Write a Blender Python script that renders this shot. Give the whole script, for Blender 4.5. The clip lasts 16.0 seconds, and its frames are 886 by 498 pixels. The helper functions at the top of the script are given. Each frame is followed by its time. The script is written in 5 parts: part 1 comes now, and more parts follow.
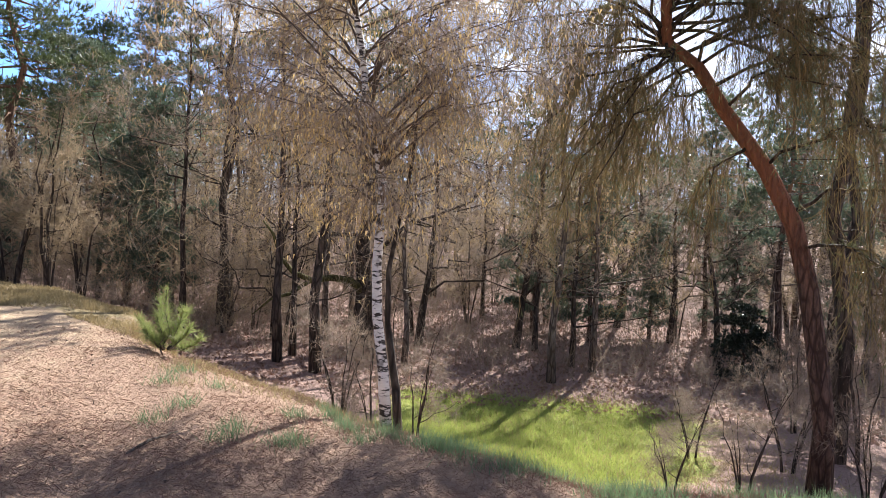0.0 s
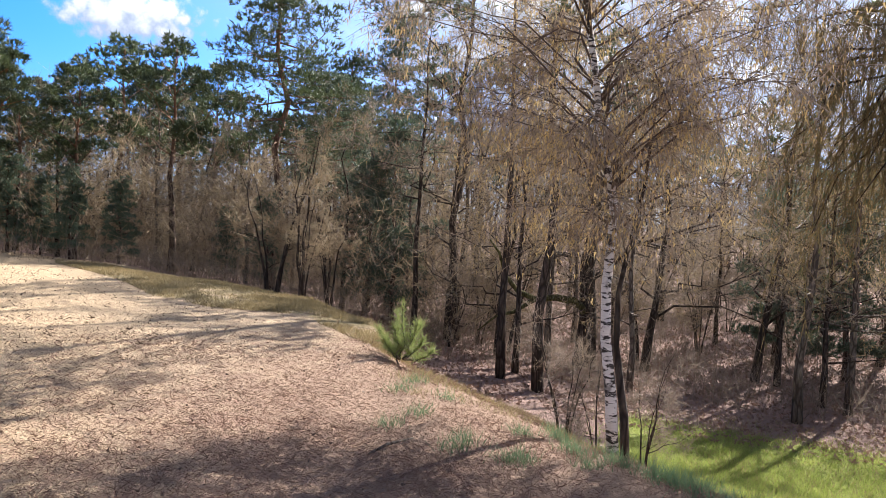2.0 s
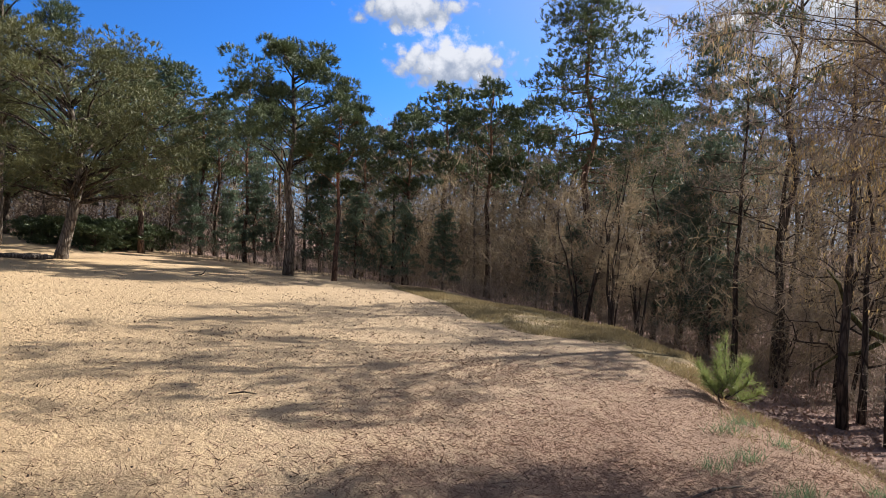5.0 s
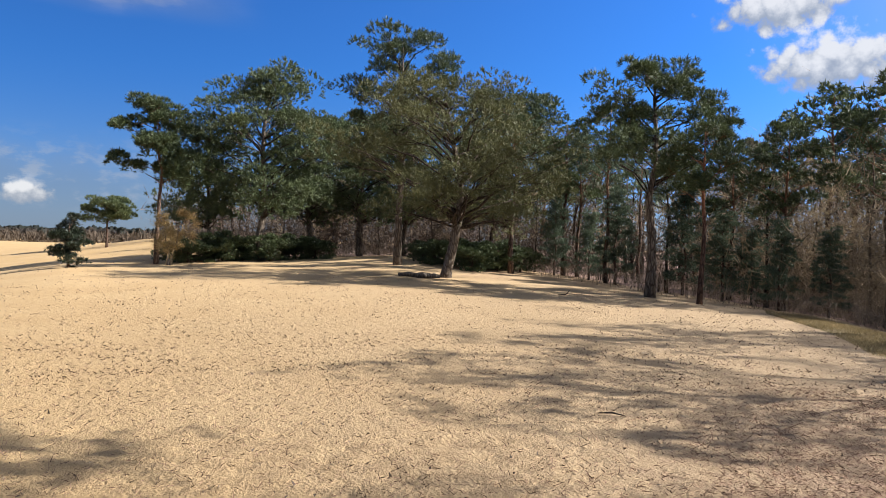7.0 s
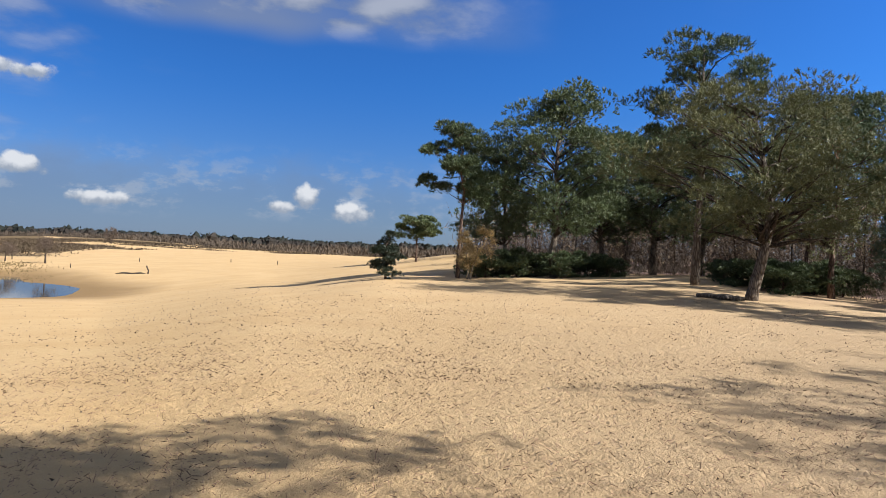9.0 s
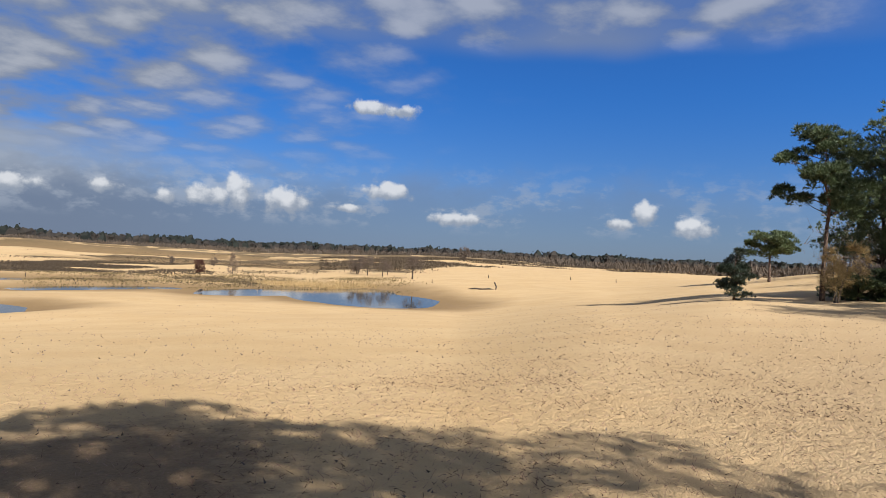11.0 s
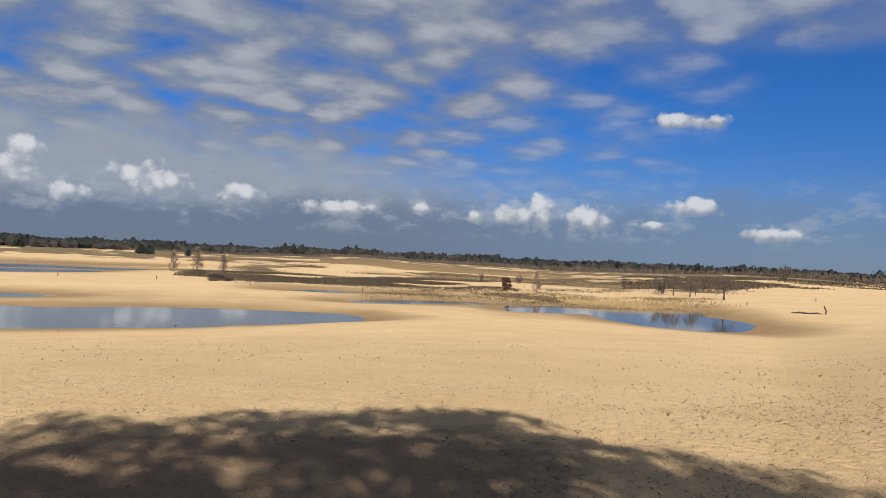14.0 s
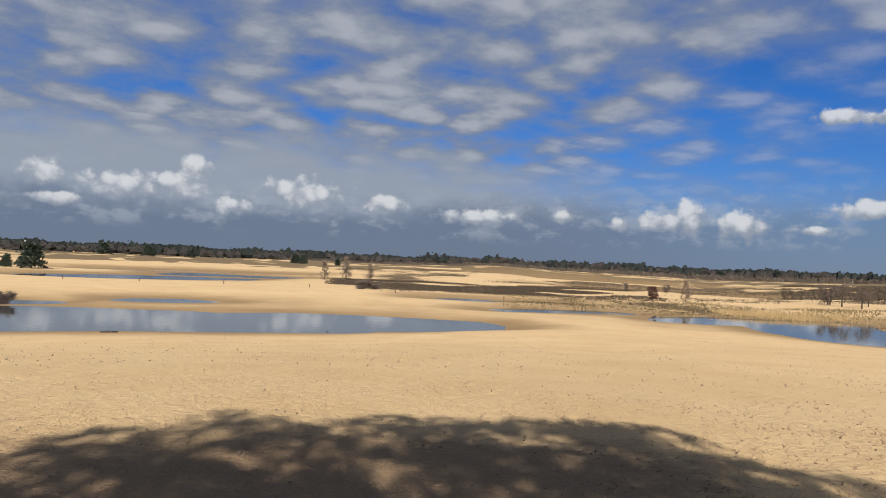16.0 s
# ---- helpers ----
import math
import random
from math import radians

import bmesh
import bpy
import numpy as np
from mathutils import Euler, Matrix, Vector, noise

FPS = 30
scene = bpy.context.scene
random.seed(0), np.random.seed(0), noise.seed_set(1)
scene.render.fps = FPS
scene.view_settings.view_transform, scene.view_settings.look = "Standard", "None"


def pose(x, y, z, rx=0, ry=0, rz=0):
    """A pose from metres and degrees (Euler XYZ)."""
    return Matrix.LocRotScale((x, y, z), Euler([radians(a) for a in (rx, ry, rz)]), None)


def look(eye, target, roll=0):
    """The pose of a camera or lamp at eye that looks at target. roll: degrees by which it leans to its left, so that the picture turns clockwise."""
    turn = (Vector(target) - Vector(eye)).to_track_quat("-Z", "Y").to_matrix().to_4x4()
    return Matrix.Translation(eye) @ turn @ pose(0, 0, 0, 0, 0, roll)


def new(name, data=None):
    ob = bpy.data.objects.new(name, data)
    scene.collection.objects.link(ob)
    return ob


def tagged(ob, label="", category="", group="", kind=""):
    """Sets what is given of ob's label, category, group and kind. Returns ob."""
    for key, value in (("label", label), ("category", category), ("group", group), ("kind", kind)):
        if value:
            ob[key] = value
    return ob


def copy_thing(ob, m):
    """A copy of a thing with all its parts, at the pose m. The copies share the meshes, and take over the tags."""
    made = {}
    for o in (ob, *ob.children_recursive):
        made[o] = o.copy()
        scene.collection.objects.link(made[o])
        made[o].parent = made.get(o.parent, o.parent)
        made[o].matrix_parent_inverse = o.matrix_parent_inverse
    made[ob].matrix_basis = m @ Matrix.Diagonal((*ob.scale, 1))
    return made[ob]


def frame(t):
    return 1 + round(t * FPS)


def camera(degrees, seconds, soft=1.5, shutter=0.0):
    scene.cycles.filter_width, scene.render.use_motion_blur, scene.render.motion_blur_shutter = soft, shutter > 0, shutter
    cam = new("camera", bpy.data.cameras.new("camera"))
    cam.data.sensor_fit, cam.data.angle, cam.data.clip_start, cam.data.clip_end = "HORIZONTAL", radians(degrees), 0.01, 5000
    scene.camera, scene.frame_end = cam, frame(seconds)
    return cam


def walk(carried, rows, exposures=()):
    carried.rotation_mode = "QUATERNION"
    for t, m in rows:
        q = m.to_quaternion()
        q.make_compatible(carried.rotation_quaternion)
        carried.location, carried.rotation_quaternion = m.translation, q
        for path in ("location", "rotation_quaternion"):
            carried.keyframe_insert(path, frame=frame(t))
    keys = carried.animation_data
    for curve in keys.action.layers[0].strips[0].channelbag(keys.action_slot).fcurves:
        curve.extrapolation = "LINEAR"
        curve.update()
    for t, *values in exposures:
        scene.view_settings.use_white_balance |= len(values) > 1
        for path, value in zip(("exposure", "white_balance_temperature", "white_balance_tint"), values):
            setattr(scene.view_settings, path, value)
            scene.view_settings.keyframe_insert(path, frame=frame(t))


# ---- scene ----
cam = camera(63.84, 16.0, soft=0.65)
EYE, ARM = 1.6, 0.2
# seconds, yaw to the left, pitch, roll of a camera held at arm's length by somebody who turns on the spot
ROWS = [
    (0.0, 0.01, -3.08, -2.46),
    (0.5, 3.06, -3.00, -2.52),
    (1.0, 8.03, -2.90, -2.65),
    (1.5, 12.92, -2.81, -2.74),
    (2.0, 17.80, -2.32, -2.83),
    (2.5, 23.04, -1.90, -2.89),
    (3.0, 28.17, -1.60, -2.78),
    (3.5, 31.97, -1.46, -2.61),
    (6.0, 54.28, -0.81, -1.62),
    (6.5, 62.86, -0.58, -1.35),
    (7.0, 70.39, -0.41, -1.76),
    (7.5, 79.05, -0.26, -2.03),
    (8.0, 84.48, -0.12, -2.23),
    (8.5, 87.99, 0.00, -2.25),
    (9.0, 93.48, 0.13, -2.46),
    (9.5, 100.51, 0.25, -2.74),
    (10.0, 107.56, 0.28, -2.69),
    (12.5, 133.72, 0.65, -2.42),
    (13.0, 136.62, 0.70, -2.50),
    (13.5, 140.27, 0.80, -2.72),
    (14.0, 144.20, 0.83, -2.63),
    (14.5, 146.88, 0.91, -2.43),
    (15.0, 148.62, 1.00, -2.38),
    (15.5, 152.00, 1.02, -2.54),
    (16.0, 155.50, 1.03, -2.46),
]
walk(cam, [(t, pose(-ARM * math.sin(radians(yaw)), ARM * math.cos(radians(yaw)), EYE, 90 + pitch, roll, yaw)) for t, yaw, pitch, roll in ROWS],
     exposures=[(0.0, 1.88, 6300, 11), (1.5, 1.84, 6300, 11), (2.5, 1.54, 6300, 11), (3.0, 1.36, 6300, 11), (3.5, 1.18, 6350, 11), (6.0, 1.08, 6500, 10), (7.5, 1.04, 6450, 10), (9.0, 0.95, 6300, 10), (10.0, 0.89, 6250, 10), (12.5, 0.72, 6350, 10), (16.0, 0.69, 6350, 10)])

# ------------------------------------------------------------------ light and sky
SUN_AZ, SUN_EL = -24.0, 35.0


def heading(az):
    """Unit vector on the ground, az degrees to the left of +y."""
    return Vector((-math.sin(radians(az)), math.cos(radians(az)), 0))


sun_way = heading(SUN_AZ) * math.cos(radians(SUN_EL)) + Vector((0, 0, math.sin(radians(SUN_EL))))
sun = new("sun", bpy.data.lights.new("sun", "SUN"))
sun.data.energy, sun.data.angle, sun.data.color = 5.0, radians(0.55), (1.0, 0.95, 0.87)
sun.matrix_world = look(sun_way * 100, (0, 0, 0))


class Nodes:
    """Short hand for wiring a node tree."""

    def __init__(self, tree):
        self.tree = tree
        tree.nodes.clear()

    def add(self, kind, props=None, **inputs):
        n = self.tree.nodes.new(kind)
        for k, v in (props or {}).items():
            setattr(n, k, v)
        for k, v in inputs.items():
            self.set(n, k, v)
        return n

    def set(self, n, key, v):
        sock = n.inputs[int(key[1:])] if key[0] == "i" and key[1:].isdigit() else n.inputs[key.replace("_", " ")]
        if isinstance(v, bpy.types.NodeSocket):
            self.tree.links.new(v, sock)
        else:
            sock.default_value = v

    def math(self, op, a, b=0.0, c=0.0, clamp=False):
        return self.add("ShaderNodeMath", {"operation": op, "use_clamp": clamp}, i0=a, i1=b, i2=c).outputs[0]

    def vmath(self, op, a, b=(0, 0, 0)):
        return self.add("ShaderNodeVectorMath", {"operation": op}, i0=a, i1=b).outputs[0]

    def step(self, v, lo, hi, a=0.0, b=1.0):
        return self.add("ShaderNodeMapRange", {"interpolation_type": "SMOOTHSTEP"}, i0=v, i1=lo, i2=hi, i3=a, i4=b).outputs[0]

    def noise(self, vec, scale, detail=3.0, rough=0.55, distort=0.0):
        return self.add("ShaderNodeTexNoise", None, Vector=vec, Scale=scale, Detail=detail, Roughness=rough, Distortion=distort).outputs[0]

    def mix(self, fac, a, b):
        n = self.add("ShaderNodeMix", {"data_type": "RGBA"})
        self.set(n, "i0", fac), self.set(n, "i6", a), self.set(n, "i7", b)
        return n.outputs[2]

    def combine(self, x, y, z):
        return self.add("ShaderNodeCombineXYZ", None, X=x, Y=y, Z=z).outputs[0]


def rgb(r, g, b):
    return (r, g, b, 1.0)


world = bpy.data.worlds.new("world")
scene.world = world
world.use_nodes = True
W = Nodes(world.node_tree)
sky = W.add("ShaderNodeTexSky", {"sky_type": "NISHITA", "sun_disc": False, "sun_elevation": radians(SUN_EL), "sun_rotation": radians(-SUN_AZ), "air_density": 1.0, "dust_density": 0.2, "ozone_density": 4.0, "altitude": 0.0})
way = W.add("ShaderNodeTexCoord").outputs["Generated"]
sep = W.add("ShaderNodeSeparateXYZ", None, Vector=way)
sx, sy, sz = sep.outputs
az = W.math("MULTIPLY", W.math("ARCTAN2", W.math("MULTIPLY", sx, -1.0), sy), 57.29578)
az = W.math("ADD", az, W.math("MULTIPLY", W.math("LESS_THAN", az, -100.0), 360.0))
el = W.math("MULTIPLY", W.math("ARCSINE", sz), 57.29578)
lift = W.math("ADD", W.math("MAXIMUM", sz, 0.0), 0.15)
flat = W.combine(W.math("DIVIDE", sx, lift), W.math("DIVIDE", sy, lift), 0.0)
# blue of the clear sky, deeper above, paler near the horizon
blue = W.vmath("MULTIPLY", sky.outputs[0], W.mix(W.step(el, 1.0, 14.0), rgb(0.42, 0.56, 0.90), W.mix(W.step(el, 20.0, 60.0), rgb(0.22, 0.57, 1.08), rgb(0.20, 0.22, 0.26))))
# high broken deck of small clouds, thick over the ponds and overhead, thin towards the sun
cobble = W.add("ShaderNodeTexVoronoi", {"feature": "SMOOTH_F1"}, Vector=W.vmath("ADD", flat, W.combine(W.math("MULTIPLY", W.noise(flat, 3.0, 3.0), 0.30), W.math("MULTIPLY", W.noise(W.vmath("ADD", flat, (5.3, 2.1, 0.0)), 3.0, 3.0), 0.30), 0.0)), Scale=4.6, Smoothness=0.55).outputs[0]
deck_n = W.math("ADD", W.math("MULTIPLY", W.math("SUBTRACT", 1.0, W.math("MULTIPLY", cobble, 1.25)), 0.55), W.math("MULTIPLY", W.noise(W.vmath("ADD", flat, (3.1, 1.7, 0.0)), 8.5, 4.0, 0.6), 0.45))
deck_big = W.noise(flat, 0.9, 3.0, 0.5)
wave = W.math("MULTIPLY", W.math("SUBTRACT", deck_big, 0.5), 40.0)
ponds_side = W.step(W.math("ADD", W.math("SUBTRACT", az, W.math("MULTIPLY", W.math("SUBTRACT", 18.0, el), 1.3)), wave), 104.0, 140.0)
over = W.step(W.math("ADD", el, W.math("MULTIPLY", wave, 0.25)), 17.0, 30.0, 0.0, 0.12)
sunny = W.math("MULTIPLY", W.step(W.math("ADD", W.math("SUBTRACT", az, W.math("MULTIPLY", W.math("MAXIMUM", W.math("SUBTRACT", el, 9.0), 0.0), 1.0)), W.math("MULTIPLY", wave, 0.5)), 26.0, 6.0, 0.0, 1.25), W.step(el, 42.0, 24.0))
ponds_side = W.math("MULTIPLY", ponds_side, W.step(el, 50.0, 24.0, 0.35, 1.0))
streak = W.math("MULTIPLY", W.step(W.math("ADD", el, W.math("MULTIPLY", wave, 0.12)), 15.2, 17.2, 0.0, 0.85), W.math("MULTIPLY", W.step(az, 84.0, 98.0), W.step(el, 30.0, 21.0)))
where = W.math("MAXIMUM", W.math("MAXIMUM", W.math("MAXIMUM", ponds_side, over), streak), sunny)
deck = W.math("MULTIPLY", W.step(W.math("ADD", deck_n, W.math("MULTIPLY", where, 0.30)), 0.36, 0.84), where)
deck = W.math("MAXIMUM", deck, W.math("MULTIPLY", streak, W.step(deck_big, 0.32, 0.62, 0.15, 0.85)))
deck = W.math("MULTIPLY", deck, W.step(el, 4.0, 9.0))
deck_col = W.mix(W.step(deck_n, 0.38, 0.72), rgb(2.7, 3.2, 4.3), rgb(5.0, 5.3, 6.0))
# grey-blue haze and cumulus near the horizon
polar = W.combine(W.math("MULTIPLY", az, 0.11), W.math("MULTIPLY", el, 0.20), 0.0)
puff = W.noise(polar, 5.0, 4.0, 0.6)
puff_mid = W.noise(polar, 1.6, 4.0, 0.55)
haze = W.math("MULTIPLY", W.step(W.math("ADD", el, W.math("SUBTRACT", W.math("MULTIPLY", W.math("SUBTRACT", puff_mid, 0.5), 6.0), W.step(az, 138.0, 165.0, 0.0, 3.5))), 7.5, 3.0), W.step(az, 68.0, 105.0))
haze_col = W.mix(W.step(W.math("ADD", el, W.math("ADD", W.math("MULTIPLY", W.math("SUBTRACT", puff_mid, 0.5), 5.0), W.math("MULTIPLY", W.math("SUBTRACT", puff, 0.5), 2.0))), W.step(az, 140.0, 165.0, 2.4, 2.0), W.step(az, 140.0, 165.0, 7.0, 5.2)), W.mix(W.step(az, 125.0, 155.0), rgb(2.0, 2.75, 4.1), rgb(2.0, 2.5, 3.5)), W.mix(W.step(az, 120.0, 150.0), rgb(2.5, 3.1, 4.3), rgb(4.0, 4.5, 5.3)))
band = W.math("MULTIPLY", W.math("MULTIPLY", W.step(el, 8.0, 4.0), W.step(el, 1.4, 2.6)), W.step(az, 78.0, 100.0))
low = W.math("MULTIPLY", W.step(W.math("ADD", W.math("MULTIPLY", puff, 0.55), W.math("MULTIPLY", puff_mid, 0.6)), 0.57, 0.69), band)
# single heaped clouds: azimuth, elevation of the base, half width, height, thickness
dome = W.combine(az, el, 0.0)
billow = W.add("ShaderNodeTexVoronoi", {"feature": "SMOOTH_F1"}, Vector=W.vmath("ADD", dome, W.combine(puff, puff_mid, 0.0)), Scale=0.95, Smoothness=0.15).outputs[0]
curl = W.noise(dome, 0.8, 4.0, 0.62)
ragged = W.math("ADD", W.math("MULTIPLY", W.math("SUBTRACT", curl, 0.5), 1.5), W.math("MULTIPLY", W.math("SUBTRACT", 0.38, billow), 0.75))
near_cloud, near_crest = None, None
for a0, e0, wa, we in ((42.1, 12.4, 5.3, 3.1), (45.4, 16.4, 5.0, 3.0), (20.5, 15.2, 3.0, 1.7), (12, 16, 5.5, 2.0), (185.2, 4.6, 1.7, 1.4), (180.4, 4.0, 3.2, 1.7), (184.2, 3.1, 2.0, 0.8), (175.1, 5.6, 1.4, 1.7), (176.3, 4.2, 2.2, 1.7),
                       (167.0, 4.3, 3.5, 1.8), (172.2, 3.2, 1.7, 1.1), (160.4, 4.0, 1.9, 1.3), (152.9, 3.3, 3.8, 1.0), (146.0, 3.6, 1.4, 0.8), (141.6, 3.1, 0.9, 0.9), (136.5, 3.5, 1.3, 2.2), (138.6, 3.3, 2.3, 1.4), (132.7, 2.9, 2.1, 1.9),
                       (128.0, 3.1, 1.6, 0.6), (124.8, 4.3, 2.1, 1.2), (126.7, 11.0, 2.3, 1.0), (124.0, 10.8, 1.8, 0.9), (104.5, 3.2, 1.2, 1.5), (100.8, 2.3, 1.8, 1.2), (106.6, 2.6, 1.3, 0.8), (119.2, 2.5, 2.6, 0.8)):
    v = W.add("ShaderNodeVectorMath", {"operation": "MULTIPLY_ADD"}, i0=dome, i1=(1 / wa, 1.35 / we, 0), i2=(-a0 / wa, -1.35 * (e0 + 0.35 * we) / we, 0)).outputs[0]
    r = W.add("ShaderNodeVectorMath", {"operation": "LENGTH"}, i0=v).outputs["Value"]
    up = W.add("ShaderNodeVectorMath", {"operation": "DISTANCE"}, i0=v, i1=(0, 0.55, 0)).outputs["Value"]
    near_cloud = r if near_cloud is None else W.math("MINIMUM", near_cloud, r)
    near_crest = up if near_crest is None else W.math("MINIMUM", near_crest, up)
single = W.step(W.math("ADD", W.math("SUBTRACT", 1.1, near_cloud), W.math("MULTIPLY", ragged, 0.8)), 0.0, 0.5, 0.0, 0.92)
cloud_col = W.mix(W.step(W.math("ADD", W.math("SUBTRACT", 1.0, near_crest), W.math("MULTIPLY", ragged, 1.2)), -0.3, 0.7), rgb(3.9, 4.4, 5.2), rgb(8.8, 8.9, 9.1))
toward_sun = W.add("ShaderNodeVectorMath", {"operation": "DOT_PRODUCT"}, i0=way, i1=tuple(sun_way)).outputs["Value"]
glow = W.math("ADD", 1.0, W.step(toward_sun, 0.2, 1.0, 0.0, 1.0))
side = W.math("ADD", 1.0, W.step(toward_sun, -0.6, 0.95, 0.0, 1.5))
blue = W.vmath("MULTIPLY", blue, W.combine(side, side, side))
blue = W.mix(W.step(toward_sun, 0.35, 0.84, 0.0, 0.78), blue, rgb(5.6, 6.3, 7.4))
col = W.mix(deck, blue, W.vmath("MULTIPLY", deck_col, W.combine(glow, glow, glow)))
col = W.mix(W.math("MULTIPLY", haze, W.step(az, 105.0, 150.0, 0.5, 0.95)), col, haze_col)
col = W.mix(W.math("MULTIPLY", low, 0.5), col, W.mix(0.5, cloud_col, rgb(5.0, 5.6, 6.6)))
col = W.mix(single, col, cloud_col)
back = W.add("ShaderNodeBackground", None, Color=col, Strength=0.047)
W.add("ShaderNodeOutputWorld", None, Surface=back.outputs[0])


# ------------------------------------------------------------------ materials
def material(name):
    m = bpy.data.materials.new(name)
    m.use_nodes = True
    return m, Nodes(m.node_tree)


def finish(n, color, rough=0.8, bump=None, strength=0.3, dist=0.02, translucent=0.0, spec=0.3, metallic=0.0):
    normal = None
    if bump is not None:
        normal = n.add("ShaderNodeBump", None, Height=bump, Strength=strength, Distance=dist).outputs[0]
    b = n.add("ShaderNodeBsdfPrincipled", None, Base_Color=color, Roughness=rough, Metallic=metallic)
    b.inputs["Specular IOR Level"].default_value = spec
    if normal is not None:
        n.set(b, "Normal", normal)
    out = b.outputs[0]
    if translucent > 0:
        t = n.add("ShaderNodeBsdfTranslucent", None, Color=color)
        out = n.add("ShaderNodeMixShader", None, i0=translucent, i1=out, i2=t.outputs[0]).outputs[0]
    n.add("ShaderNodeOutputMaterial", None, Surface=out)


def plant(name, dark, light, translucent=0.3, rough=0.6, scale=1.2, spec=0.3):
    """Leaves, needles or grass: colour drifts from clump to clump, blade to blade and thing to thing."""
    m, n = material(name)
    pos = n.add("ShaderNodeNewGeometry")
    a = n.noise(pos.outputs["Position"], scale, 3.0)
    r = pos.outputs["Random Per Island"]
    o = n.add("ShaderNodeObjectInfo").outputs["Random"]
    f = n.math("ADD", n.math("ADD", n.math("MULTIPLY", a, 0.5), n.math("MULTIPLY", r, 0.45)), n.math("MULTIPLY", n.math("SUBTRACT", o, 0.5), 0.25), clamp=True)
    finish(n, n.mix(f, rgb(*dark), rgb(*light)), rough, translucent=translucent, spec=spec)
    return m


def bark(name, dark, light, scale=9.0, high=None, split=(2.0, 4.5)):
    m, n = material(name)
    tc = n.add("ShaderNodeTexCoord").outputs["Object"]
    v = n.vmath("MULTIPLY", tc, (1.0, 1.0, 0.22))
    a = n.noise(v, scale * 2.2, 5.0, 0.65)
    cells = n.add("ShaderNodeTexVoronoi", {"feature": "DISTANCE_TO_EDGE"}, Vector=v, Scale=scale).outputs[0]
    f = n.math("MULTIPLY", n.step(cells, 0.0, 0.18), n.step(a, 0.25, 0.75))
    c = n.mix(f, rgb(*dark), rgb(*light))
    if high:
        zz = n.add("ShaderNodeSeparateXYZ", None, Vector=tc).outputs[2]
        up = n.step(n.math("ADD", zz, n.math("MULTIPLY", a, 1.5)), split[0] + 0.7, split[1] + 0.7)
        c = n.mix(up, c, n.mix(a, rgb(high[0] * 0.55, high[1] * 0.5, high[2] * 0.5), rgb(*high)))
    moss = n.step(n.noise(tc, 1.7, 4.0), 0.58, 0.75, 0.0, 0.35)
    c = n.mix(moss, c, rgb(0.10, 0.11, 0.05))
    finish(n, c, 0.9, n.math("ADD", n.step(cells, 0.0, 0.2), a), 0.8, 0.02, spec=0.15)
    return m


BARK_PINE = bark("pine_bark", (0.045, 0.03, 0.024), (0.22, 0.15, 0.115), 9.0, (0.27, 0.155, 0.095), (3.5, 7.0))
BARK_RED = bark("red_pine_bark", (0.045, 0.028, 0.022), (0.17, 0.11, 0.085), 14.0, (0.29, 0.13, 0.075), (2.2, 3.6))
BARK_DARK = bark("dark_bark", (0.03, 0.024, 0.02), (0.13, 0.10, 0.08), 10.0)
BARK_MOSS = bark("mossy_bark", (0.05, 0.045, 0.02), (0.17, 0.16, 0.06), 10.0)
BARK_GREY = bark("grey_bark", (0.07, 0.055, 0.045), (0.26, 0.22, 0.18), 10.0)
TWIG_BROWN = plant("brown_twigs", (0.125, 0.094, 0.070), (0.40, 0.32, 0.245), 0.25, 0.8, 0.8)
TWIG_PALE = plant("pale_twigs", (0.20, 0.148, 0.088), (0.54, 0.43, 0.285), 0.3, 0.8, 0.9)
TWIG_MID = plant("mid_twigs", (0.088, 0.064, 0.046), (0.30, 0.22, 0.155), 0.15, 0.8, 0.8)
TWIG_DARK = plant("dark_twigs", (0.05, 0.038, 0.03), (0.15, 0.11, 0.085), 0.0, 0.8, 0.8)
TWIG_TAN = plant("tan_catkins", (0.30, 0.21, 0.09), (0.58, 0.43, 0.20), 0.35, 0.8, 0.8)
NEEDLE = plant("pine_needles", (0.030, 0.050, 0.024), (0.145, 0.178, 0.076), 0.2, 0.5, 0.9, 0.4)
NEEDLE_OLIVE = plant("olive_needles", (0.045, 0.055, 0.022), (0.178, 0.178, 0.074), 0.2, 0.5, 0.7, 0.4)
NEEDLE_BLUE = plant("blue_needles", (0.036, 0.062, 0.042), (0.185, 0.235, 0.15), 0.3, 0.5, 0.9, 0.4)
NEEDLE_YOUNG = plant("young_needles", (0.12, 0.165, 0.05), (0.36, 0.39, 0.145), 0.4, 0.5, 3.0)
LEAF_DARK = plant("holly_leaves", (0.010, 0.017, 0.010), (0.036, 0.050, 0.030), 0.1, 0.35, 2.0, 0.5)
GRASS_GREEN = plant("green_grass", (0.16, 0.23, 0.04), (0.48, 0.51, 0.15), 0.4, 0.6, 0.8)
GRASS_BLUE = plant("blue_grass", (0.10, 0.17, 0.08), (0.24, 0.32, 0.17), 0.35, 0.6, 0.8)
GRASS_DRY = plant("dry_grass", (0.20, 0.155, 0.07), (0.46, 0.37, 0.19), 0.3, 0.7, 0.8)
GRASS_OLIVE = plant("olive_grass", (0.13, 0.10, 0.048), (0.42, 0.325, 0.17), 0.3, 0.7, 1.4)
REED = plant("reeds", (0.34, 0.23, 0.10), (0.66, 0.48, 0.24), 0.3, 0.7, 0.3)
LITTER = plant("needle_litter", (0.17, 0.095, 0.06), (0.46, 0.31, 0.21), 0.0, 0.8, 2.0)
